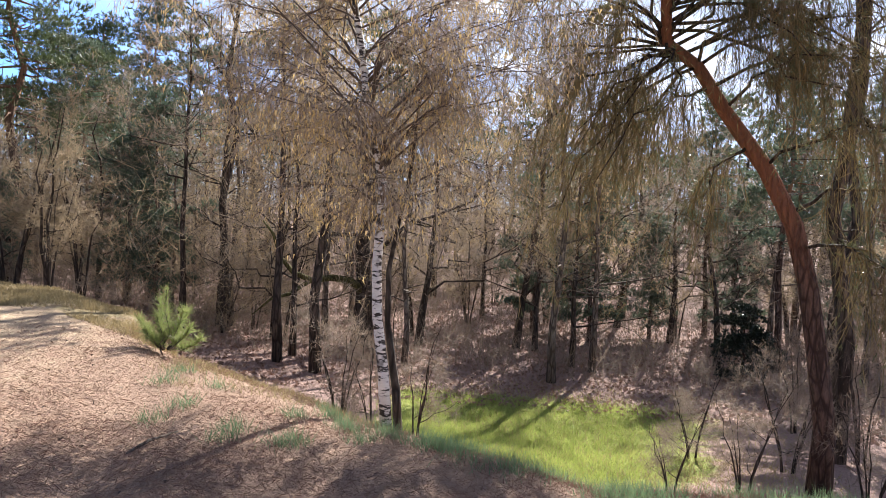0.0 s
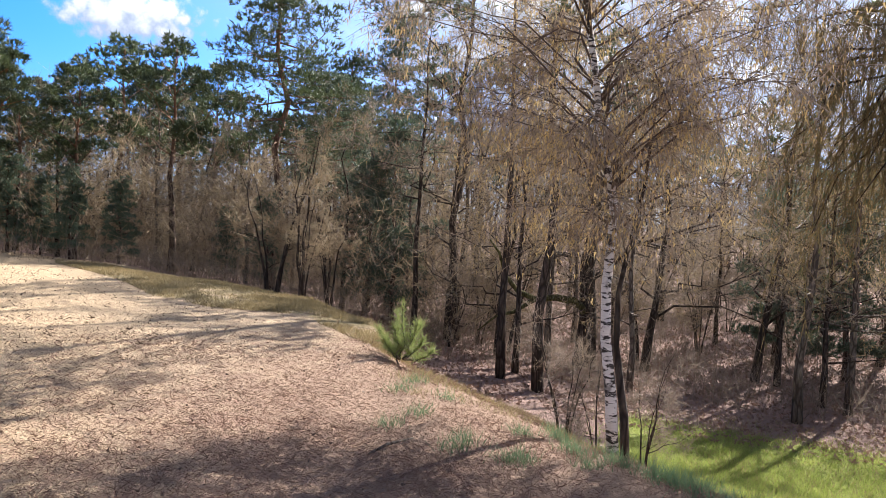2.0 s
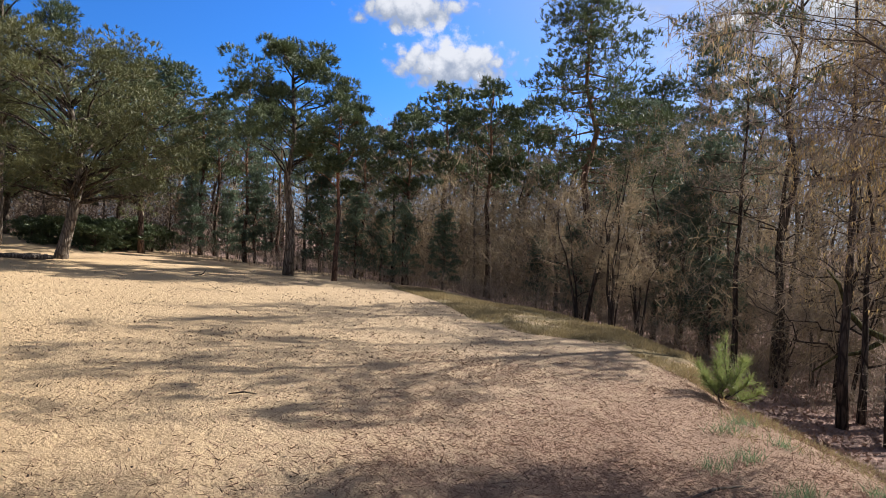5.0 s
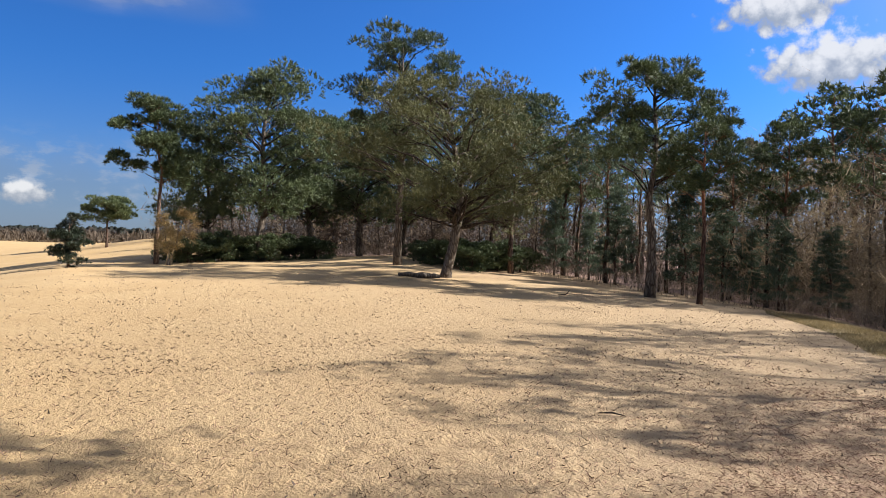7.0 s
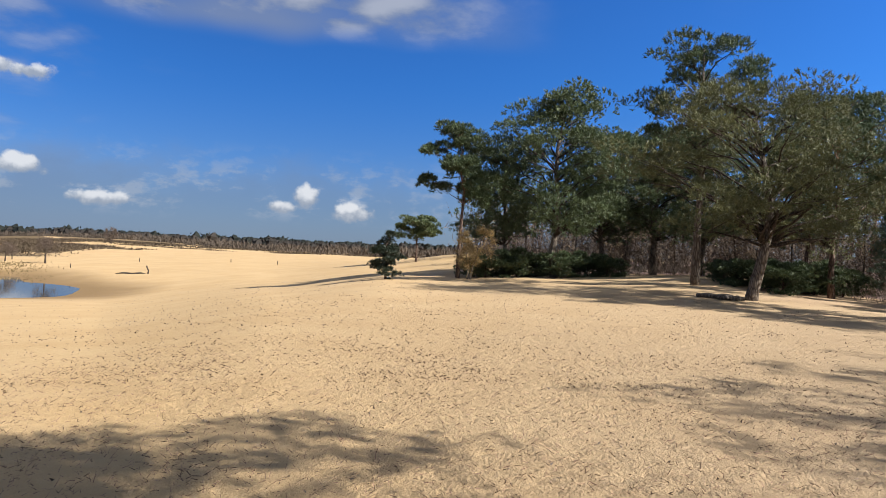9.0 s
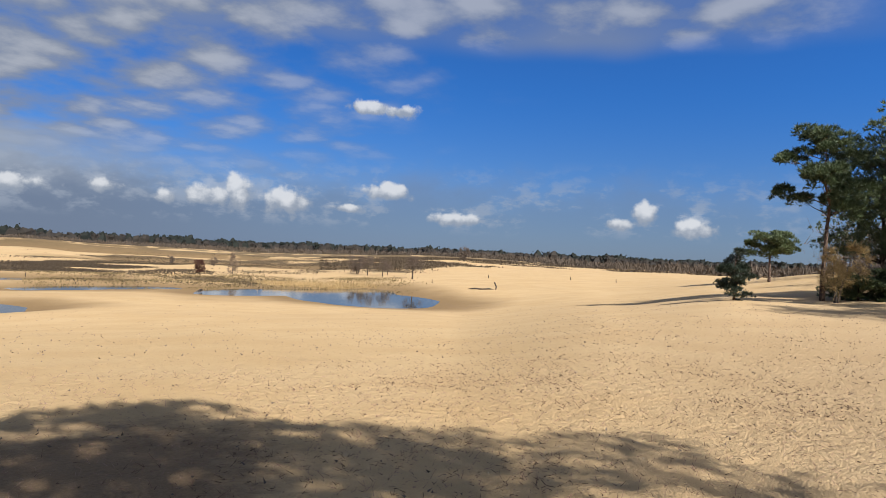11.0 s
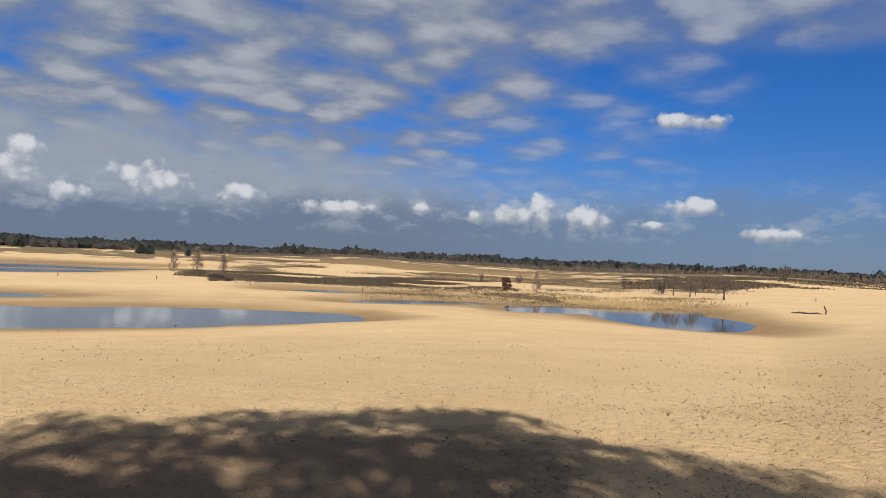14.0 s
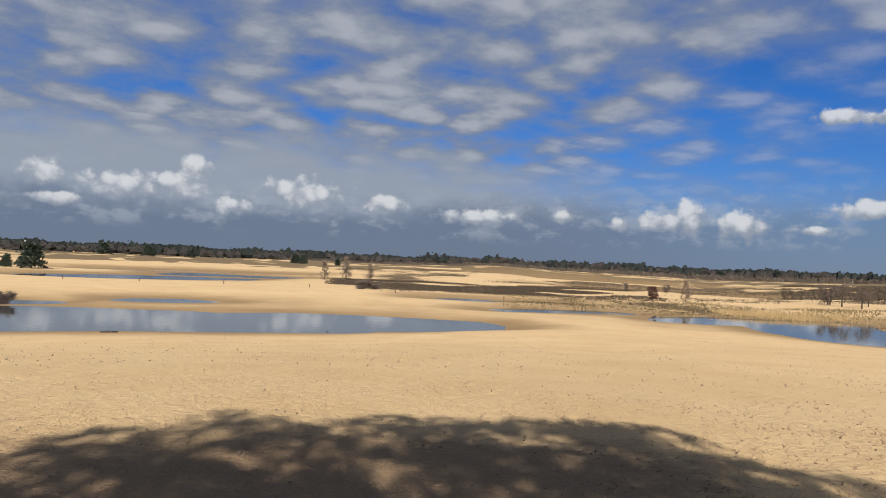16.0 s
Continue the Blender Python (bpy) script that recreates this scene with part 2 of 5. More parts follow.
LITTER_RED = plant("red_needle_litter", (0.14, 0.075, 0.053), (0.38, 0.225, 0.16), 0.0, 0.8, 2.0)
LITTER_DARK = plant("dark_needle_litter", (0.055, 0.032, 0.02), (0.17, 0.10, 0.06), 0.0, 0.8, 2.0)
LEAF_LITTER = plant("leaf_litter", (0.16, 0.09, 0.065), (0.46, 0.31, 0.24), 0.15, 0.8, 2.0)
SEDGE = plant("sedge", (0.075, 0.055, 0.025), (0.24, 0.175, 0.08), 0.2, 0.8, 0.15)
HEATH = plant("heather", (0.028, 0.020, 0.014), (0.11, 0.078, 0.045), 0.05, 0.85, 0.2)
RED_LEAF = plant("red_leaves", (0.05, 0.02, 0.015), (0.15, 0.06, 0.042), 0.2, 0.7, 1.0)


def birch_material():
    m, n = material("birch_bark")
    tc = n.add("ShaderNodeTexCoord").outputs["Object"]
    z = n.add("ShaderNodeSeparateXYZ", None, Vector=tc).outputs[2]
    band = n.noise(n.vmath("MULTIPLY", tc, (4.5, 4.5, 17.0)), 1.5, 4.0, 0.65, 0.4)
    fine = n.noise(n.vmath("MULTIPLY", tc, (6.0, 6.0, 60.0)), 1.5, 3.0)
    patch = n.noise(tc, 3.0, 3.0)
    dark = n.math("MAXIMUM", n.step(band, 0.505, 0.55), n.step(n.math("ADD", patch, n.step(z, 1.3, 0.0, 0.0, 0.12)), 0.59, 0.65))
    white = n.mix(fine, rgb(0.52, 0.49, 0.45), rgb(0.85, 0.82, 0.78))
    c = n.mix(dark, white, rgb(0.04, 0.032, 0.028))
    c = n.mix(n.step(n.math("ADD", z, patch), 5.2, 6.2), c, n.mix(fine, rgb(0.10, 0.07, 0.05), rgb(0.26, 0.20, 0.15)))
    finish(n, c, 0.65, n.math("ADD", fine, n.math("MULTIPLY", dark, -1.0)), 0.4, 0.01)
    return m


BARK_BIRCH = birch_material()


def ground_material():
    m, n = material("sand_ground")
    pos = n.add("ShaderNodeNewGeometry").outputs["Position"]

    def mask(name):
        return n.add("ShaderNodeAttribute", {"attribute_name": name}).outputs["Fac"]

    fine = n.noise(pos, 95.0, 4.0, 0.7)
    mid = n.noise(pos, 7.0, 5.0, 0.6)
    big = n.noise(pos, 0.35, 4.0, 0.55)
    sand = n.mix(n.step(big, 0.3, 0.7), rgb(0.505, 0.345, 0.174), rgb(0.55, 0.387, 0.206))
    sand = n.mix(n.math("MULTIPLY", n.step(mid, 0.45, 0.75), 0.18), sand, rgb(0.33, 0.22, 0.115))
    sand = n.mix(n.math("MULTIPLY", n.step(fine, 0.5, 0.8), 0.25), sand, rgb(0.29, 0.185, 0.095))
    sand = n.mix(n.step(n.noise(pos, 2.6, 7.0, 0.8), 0.54, 0.72, 0.0, 0.22), sand, rgb(0.31, 0.205, 0.105))
    sand = n.mix(n.step(n.noise(pos, 0.09, 4.0, 0.6), 0.5, 0.75, 0.0, 0.25), sand, rgb(0.36, 0.245, 0.13))
    sand = n.mix(n.step(n.noise(pos, 26.0, 3.0, 0.7), 0.66, 0.74, 0.0, 0.4), sand, rgb(0.11, 0.07, 0.045))
    sand = n.mix(n.step(n.noise(pos, 5.5, 3.0, 0.7), 0.66, 0.75, 0.0, 0.3), sand, rgb(0.16, 0.10, 0.06))
    sand = n.mix(n.step(n.noise(pos, 11.0, 2.0, 0.7), 0.64, 0.72, 0.0, 0.35), sand, rgb(0.16, 0.10, 0.06))
    sand = n.mix(n.math("MULTIPLY", mask("pale"), 0.85), sand, n.mix(mid, rgb(0.36, 0.265, 0.18), rgb(0.56, 0.435, 0.315)))
    # needle litter over the sand
    lit_n = n.noise(n.vmath("MULTIPLY", pos, (1.0, 1.0, 1.0)), 3.2, 6.0, 0.7)
    litter = n.mix(n.noise(pos, 42.0, 4.0, 0.7), rgb(0.14, 0.075, 0.055), rgb(0.46, 0.32, 0.235))
    c = n.mix(n.step(n.math("ADD", mask("litter"), n.math("MULTIPLY", n.math("SUBTRACT", lit_n, 0.5), 1.5)), 0.25, 0.95, 0.0, 0.85), sand, litter)
    # needle duff, coloured darker to deepen the shade cast on the near sand
    shade_duff = n.mix(n.noise(pos, 30.0, 5.0, 0.75), rgb(0.07, 0.045, 0.028), rgb(0.34, 0.225, 0.13))
    c = n.mix(n.step(n.math("ADD", mask("shade_duff"), n.math("MULTIPLY", n.math("SUBTRACT", lit_n, 0.5), 1.2)), 0.35, 0.95, 0.0, 0.85), c, shade_duff)
    leaf = n.mix(n.noise(pos, 17.0, 5.0, 0.75), rgb(0.14, 0.085, 0.07), rgb(0.48, 0.335, 0.285))
    c = n.mix(n.step(n.math("ADD", mask("leaf"), n.math("MULTIPLY", n.math("SUBTRACT", mid, 0.5), 0.8)), 0.4, 0.65), c, leaf)
    green = n.mix(n.noise(pos, 13.0, 5.0, 0.7), rgb(0.11, 0.14, 0.03), rgb(0.36, 0.38, 0.11))
    c = n.mix(n.step(n.math("ADD", mask("grass"), n.math("ADD", n.math("MULTIPLY", n.math("SUBTRACT", lit_n, 0.5), 1.0), n.math("MULTIPLY", n.math("SUBTRACT", n.noise(pos, 0.9, 4.0), 0.5), 0.9))), 0.4, 0.7), c, green)
    dry = n.mix(n.noise(pos, 11.0, 5.0, 0.7), rgb(0.10, 0.08, 0.04), rgb(0.34, 0.27, 0.145))
    c = n.mix(n.step(n.math("ADD", mask("dry"), n.math("MULTIPLY", n.math("SUBTRACT", n.noise(pos, 1.1, 5.0, 0.7), 0.5), 1.8)), 0.35, 0.8, 0.0, 0.9), c, dry)
    heath = n.mix(n.noise(pos, 0.6, 6.0, 0.75), rgb(0.035, 0.025, 0.016), rgb(0.19, 0.135, 0.07))
    c = n.mix(n.step(n.math("ADD", mask("heath"), n.math("MULTIPLY", n.math("SUBTRACT", n.noise(pos, 0.12, 5.0, 0.65), 0.5), 1.4)), 0.45, 0.65, 0.0, 0.9), c, heath)
    wet = n.math("ADD", mask("wet"), n.math("MULTIPLY", n.math("SUBTRACT", n.noise(pos, 0.22, 4.0, 0.6), 0.5), n.math("MULTIPLY", n.math("MULTIPLY", mask("wet"), n.math("SUBTRACT", 1.0, mask("wet"))), 3.0)), clamp=True)
    c = n.mix(wet, c, n.mix(mid, rgb(0.20, 0.128, 0.060), rgb(0.26, 0.172, 0.085)))
    steps = n.add("ShaderNodeTexVoronoi", {"feature": "SMOOTH_F1"}, Vector=n.vmath("ADD", pos, n.combine(n.math("MULTIPLY", mid, 0.2), n.math("MULTIPLY", lit_n, 0.2), 0.0)), Scale=7.5).outputs[0]
    rip = n.noise(pos, 30.0, 3.0, 0.65)
    h = n.math("ADD", n.math("ADD", n.math("MULTIPLY", n.step(steps, 0.0, 0.55), 0.3), n.math("MULTIPLY", mid, 0.4)), n.math("ADD", n.math("MULTIPLY", rip, 0.6), n.math("MULTIPLY", fine, 0.22)))
    finish(n, c, 0.95, n.math("MULTIPLY", h, n.math("ADD", 0.12, n.math("MULTIPLY", mask("trodden"), 0.9))), 1.0, 0.09, spec=0.1)
    return m


def water_material():
    m, n = material("pond_water")
    pos = n.add("ShaderNodeNewGeometry").outputs["Position"]
    b = n.noise(n.vmath("MULTIPLY", pos, (1.0, 1.0, 1.0)), 1.6, 3.0)
    finish(n, rgb(0.045, 0.05, 0.05), 0.05, b, 0.14, 0.02, spec=0.6)
    return m


SAND, WATER = ground_material(), water_material()


# ------------------------------------------------------------------ mesh tools
class Geo:
    def __init__(self):
        self.v, self.f, self.n = [], [], 0

    def tube(self, pts, radii, sides=6):
        """A tapered round limb along pts."""
        pts = [Vector(p) for p in pts]
        base = self.n
        last = len(pts) - 1
        side = Vector((1, 0, 0))
        for i, p in enumerate(pts):
            d = (pts[min(i + 1, last)] - pts[max(i - 1, 0)]).normalized()
            side = side - d * side.dot(d)
            if side.length < 1e-3:
                side = d.orthogonal()
            side.normalize()
            up = d.cross(side)
            for k in range(sides):
                a = 2 * math.pi * k / sides
                self.v.append(tuple(p + (side * math.cos(a) + up * math.sin(a)) * radii[i]))
        for i in range(last):
            for k in range(sides):
                a, b = base + i * sides + k, base + i * sides + (k + 1) % sides
                self.f.append((a, b, b + sides, a + sides))
        self.f.append(tuple(base + last * sides + k for k in range(sides)))
        self.f.append(tuple(base + k for k in reversed(range(sides))))
        self.n += len(pts) * sides

    def blades(self, c, d, length, width, rng):
        """Thin pointed blades from the points c along d."""
        c, d = np.asarray(c, float), np.asarray(d, float)
        k = len(c)
        d /= np.linalg.norm(d, axis=1, keepdims=True) + 1e-9
        s = np.cross(d, rng.normal(size=(k, 3)))
        s /= np.linalg.norm(s, axis=1, keepdims=True) + 1e-9
        s *= np.reshape(width, (-1, 1)) * 0.5 if np.ndim(width) else width * 0.5
        tip = c + d * (np.reshape(length, (-1, 1)) if np.ndim(length) else length)
        self.v.extend(map(tuple, np.stack([c - s, c + s, tip], 1).reshape(-1, 3)))
        i = self.n + 3 * np.arange(k)
        self.f.extend(zip(i.tolist(), (i + 1).tolist(), (i + 2).tolist()))
        self.n += 3 * k

    def mesh(self, name, mat, smooth=True):
        me = bpy.data.meshes.new(name)
        me.from_pydata(self.v, [], self.f)
        me.materials.append(mat)
        if smooth:
            me.polygons.foreach_set("use_smooth", [True] * len(me.polygons))
        me.update()
        return me


def part(name, geo, mat, parent, label="", smooth=True, kind=""):
    ob = new(name, geo.mesh(name, mat, smooth))
    ob.parent = parent
    tagged(ob, kind=kind)
    if label:
        tagged(ob, label)
    return ob


def thing(name, label, category, group="", kind=""):
    return tagged(new(name), label, category, group, kind)


# ------------------------------------------------------------------ the lie of the land
WATER_Z = -3.2
REACH = np.array([0, 3, 5, 7, 9, 12, 16, 22, 30, 40, 60, 90, 150, 300, 700], float)
PROFILE = {}


def lie(at, heights):
    """Ground heights along one bearing, at the distances in REACH."""
    PROFILE[at] = np.array([float(h) for h in heights.split()])


lie(-150, "0 0 -.1 -.3 -.5 -.9 -1.2 -1.4 -1.4 -1.2 -1 -.5 0 0 0")
lie(-60, "0 0 -.2 -.7 -1.2 -1.8 -2.0 -2.0 -1.9 -1.7 -1.5 -1 0 0 0")
lie(-28, "0 0 -.15 -.8 -1.38 -1.8 -2.0 -2.0 -1.9 -1.7 -1.5 -1 0 0 0")
lie(-13, "0 .04 -.28 -1.05 -1.7 -2.0 -2.05 -2.0 -1.8 -1.5 -1.2 -1 0 0 0")
lie(-4, "0 .04 -.1 -.85 -1.5 -2.0 -2.05 -1.95 -1.5 -1.0 -.8 -.6 0 0 0")
lie(4, "0 0 0 -.55 -1.25 -1.9 -2.0 -1.9 -1.5 -1.0 -.8 -.6 0 0 0")
lie(12, "0 0 0 -.2 -.75 -1.6 -1.9 -1.9 -1.7 -1.4 -1.0 -.6 0 0 0")
lie(18.6, "0 0 0 0 -.34 -1.1 -1.7 -1.8 -1.7 -1.4 -1.0 -.6 0 0 0")
lie(23, "0 0 0 0 0 -.15 -.85 -1.5 -1.7 -1.5 -1.0 -.6 0 0 0")
lie(28, "0 0 0 0 0 .02 -.26 -1.2 -1.5 -1.5 -1.0 -.6 0 0 0")
lie(36, "0 0 0 0 0 .02 .03 -.48 -1.0 -1.1 -.8 -.6 0 0 0")
lie(43, "0 0 0 0 0 .02 .04 -.10 -.5 -.7 -.6 -.4 0 0 0")
lie(52, "0 0 0 0 0 .02 .05 .05 -.1 -.3 -.4 -.4 0 0 0")
lie(62, "0 0 0 0 0 .02 .06 .14 .2 .2 0 -.4 -.4 0 0")
lie(73, "0 0 0 0 0 .02 .06 .18 .38 .72 .5 0 -.4 0 0")
lie(86, "0 0 0 0 0 .02 .05 .12 .2 .28 .3 .2 -.4 0 0")
lie(92, "0 0 0 0 0 0 .03 .07 .1 .12 .4 1.3 -.2 -.5 -1")
lie(98, "0 0 0 0 0 0 0 .04 .1 0 -.3 0 -.8 -1 -1")
lie(107, "0 0 0 0 0 -.03 -.08 -.2 -.5 -.9 -1.5 -1.5 -1.1 -1.2 -1")
lie(119, "0 0 0 -.05 -.12 -.3 -.55 -.95 -1.5 -2.1 -3.0 -2.3 -1.5 0.3 -1")
lie(135, "0 0 0 -.06 -.15 -.32 -.6 -1.0 -1.6 -2.3 -3.0 -2.95 -2.8 -2.0 -1")
lie(145, "0 0 0 -.06 -.15 -.35 -.65 -1.15 -1.8 -2.45 -3.0 -2.9 -2.85 -1.0 -1")
lie(151, "0 0 0 -.06 -.15 -.35 -.65 -1.15 -1.85 -2.5 -3.0 -2.9 -2.85 0.5 -1")
lie(156, "0 0 0 -.06 -.15 -.35 -.65 -1.2 -1.95 -2.7 -3.0 -2.9 -2.85 -1.0 -1")
lie(165, "0 0 0 -.06 -.15 -.35 -.7 -1.3 -2.1 -2.9 -3.05 -2.95 -2.8 -2.0 -1")
lie(190, "0 0 0 -.06 -.15 -.35 -.7 -1.3 -2.1 -2.9 -3.05 -2.95 -2.8 -2.2 -1")
BEARING = np.array(sorted(PROFILE))
TABLE = np.array([PROFILE[a] for a in BEARING])
BEARING = np.concatenate([BEARING, [210.0]])
TABLE = np.concatenate([TABLE, TABLE[:1]])

# ponds: centre, half length, half width, bearing of the length
PONDS = ((-3, -52, 24, 7.6, 88), (-19, -49.2, 8.0, 4.4, 75), (8, -55, 17, 8.2, 90), (-4.4, -72.2, 4.8, 2.6, 80), (10, -67, 7, 1.6, 90),
         (-58, -44, 12.5, 7.4, 151), (-56.5, -53.2, 9.8, 4.8, 84), (-67, -50.5, 7.5, 4.2, 110), (-44.5, -64.2, 11.5, 2.7, 80),
         (-41.5, -82.5, 5.5, 3.2, 80), (-51, -80, 3.5, 1.3, 80), (-109, -133, 19, 5, 48), (-141, -190, 44, 17, 40), (-121, -100, 9, 3.6, 40), (-172, -262, 38, 9, 110),
         (-2, -132, 22, 9, 95), (-22, -152, 16, 9, 80), (-12, -176, 34, 8, 90))


def value_noise(x, y, cell, seed):
    """Smooth noise in -1..1 on a hashed lattice, for arrays."""
    x, y = x / cell, y / cell
    i, j = np.floor(x), np.floor(y)
    u, v = x - i, y - j
    u, v = u * u * (3 - 2 * u), v * v * (3 - 2 * v)

    def at(a, b):
        s = np.sin(a * 127.1 + b * 311.7 + seed * 74.7) * 43758.5453
        return (s - np.floor(s)) * 2 - 1

    return (at(i, j) * (1 - u) + at(i + 1, j) * u) * (1 - v) + (at(i, j + 1) * (1 - u) + at(i + 1, j + 1) * u) * v


def shore(x, y):
    """Rough distance to the nearest shore, negative in a pond."""
    best = np.full(np.shape(x), 1e9)
    wx, wy = x + value_noise(x, y, 7, 3) * 1.2, y + value_noise(x, y, 7, 5) * 1.2
    for cx, cy, a, b, at in PONDS:
        d = heading(at)
        u, v = (wx - cx) * d.x + (wy - cy) * d.y, (wx - cx) * -d.y + (wy - cy) * d.x
        q = np.sqrt((u / a) ** 2 + (v / b) ** 2) + 1e-9
        best = np.minimum(best, (q - 1) * np.hypot(u, v) / q)
    return best


def smooth01(t):
    t = np.clip(t, 0, 1)
    return t * t * (3 - 2 * t)


def polar_of(x, y):
    a = np.degrees(np.arctan2(-x, y))
    return np.where(a < -150, a + 360, a), np.hypot(x, y)


def land(x, y):
    """Height of the ground at arrays x, y."""
    x, y = np.asarray(x, float), np.asarray(y, float)
    a, d = polar_of(x, y)
    i = np.clip(np.searchsorted(BEARING, a) - 1, 0, len(BEARING) - 2)
    u = smooth01((a - BEARING[i]) / (BEARING[i + 1] - BEARING[i])) * 0.5 + 0.5 * np.clip((a - BEARING[i]) / (BEARING[i + 1] - BEARING[i]), 0, 1)
    k = np.clip(np.searchsorted(REACH, d) - 1, 0, len(REACH) - 2)
    w = np.clip((d - REACH[k]) / (REACH[k + 1] - REACH[k]), 0, 1)
    # smooth in distance: Catmull-Rom like blend of neighbours
    k0, k2 = np.maximum(k - 1, 0), np.minimum(k + 2, len(REACH) - 1)

    def row(r):
        p0, p1, p2, p3 = TABLE[r, k0], TABLE[r, k], TABLE[r, k + 1], TABLE[r, k2]
        h = REACH[k + 1] - REACH[k]
        m1 = (p2 - p0) / np.maximum(REACH[k + 1] - REACH[k0], 1e-6) * h
        m2 = (p3 - p1) / np.maximum(REACH[k2] - REACH[k], 1e-6) * h
        return (2 * w**3 - 3 * w**2 + 1) * p1 + (w**3 - 2 * w**2 + w) * m1 + (3 * w**2 - 2 * w**3) * p2 + (w**3 - w**2) * m2

    z = row(i) * (1 - u) + row(i + 1) * u
    far = smooth01((d - 20) / 60)
    z = z + far * (value_noise(x, y, 22, 1) * 0.12 + value_noise(x, y * 2.2, 34, 6) * 0.16 + value_noise(x, y, 60, 2) * 0.25 * smooth01((d - 120) / 200))
    dunes = smooth01((d - 220) / 80) * smooth01((a - 95) / 15) * smooth01((600 - d) / 150)
    z = z + dunes * np.maximum(value_noise(x, y, 45, 8), 0) * 0.8
    sd = shore(x, y)
    z = np.maximum(z, np.where(d > 30, WATER_Z + 0.12 + 0.25 * smooth01(sd / 25), z))
    t = smooth01(sd / (5 + d * 0.03))
    return np.where(sd > 0, (WATER_Z + 0.04 * np.minimum(sd, 8)) * (1 - t) + z * t, WATER_Z + np.maximum(sd * 0.08, -0.5))


def spot(at, d, up=0.0):
    """The point on the ground d metres off on bearing at."""
    p = heading(at) * d
    return Vector((p.x, p.y, float(land(p.x, p.y)) + up))


def heath_cover(x, y):
    """How thickly heather and scrub cover the ground."""
    a, d = polar_of(x, y)
    rough = 0.5 + 0.9 * value_noise(x, y, 14, 31) + 0.5 * value_noise(x, y, 5, 32)
    flats = 1.0 * np.exp(-((d - 175) / 62) ** 2) * smooth01((a - 118) / 6) * smooth01((166 - a) / 10) + 0.55 * np.exp(-((d - 104) / 12) ** 2) * smooth01((a - 140) / 6) * smooth01((163 - a) / 6) + 0.9 * np.exp(-((d - 93) / 8) ** 2) * smooth01((a - 125) / 4) * smooth01((151 - a) / 4)
    strip = np.exp(-(np.abs(d - 130 - 13 * value_noise(x, y, 17, 33)) / 15) ** 2) * smooth01((a - 139) / 5) * smooth01((166 - a) / 3)
    scrub = np.exp(-((d - 190 + value_noise(x, y, 40, 21) * 25) / 30) ** 2) * smooth01((a - 93) / 6) * smooth01((128 - a) / 5)
    return np.clip(flats * smooth01(rough + 0.2) + 1.0 * strip * (0.3 + 0.7 * smooth01(rough + 0.2)) + 0.75 * scrub * smooth01(rough - 0.05) + 0.95 * smooth01((d - 205) / 60) * smooth01(rough + 0.35) * smooth01((a - 100) / 12), 0, 1)


def bank_inner(at):
    """Where the turf of the bank begins, on each bearing."""
    return np.interp(at, [19, 22.4, 29.3, 35.3, 39.7, 44.1, 46], [8.2, 8.8, 11.4, 12.1, 13.5, 19.0, 21.5])


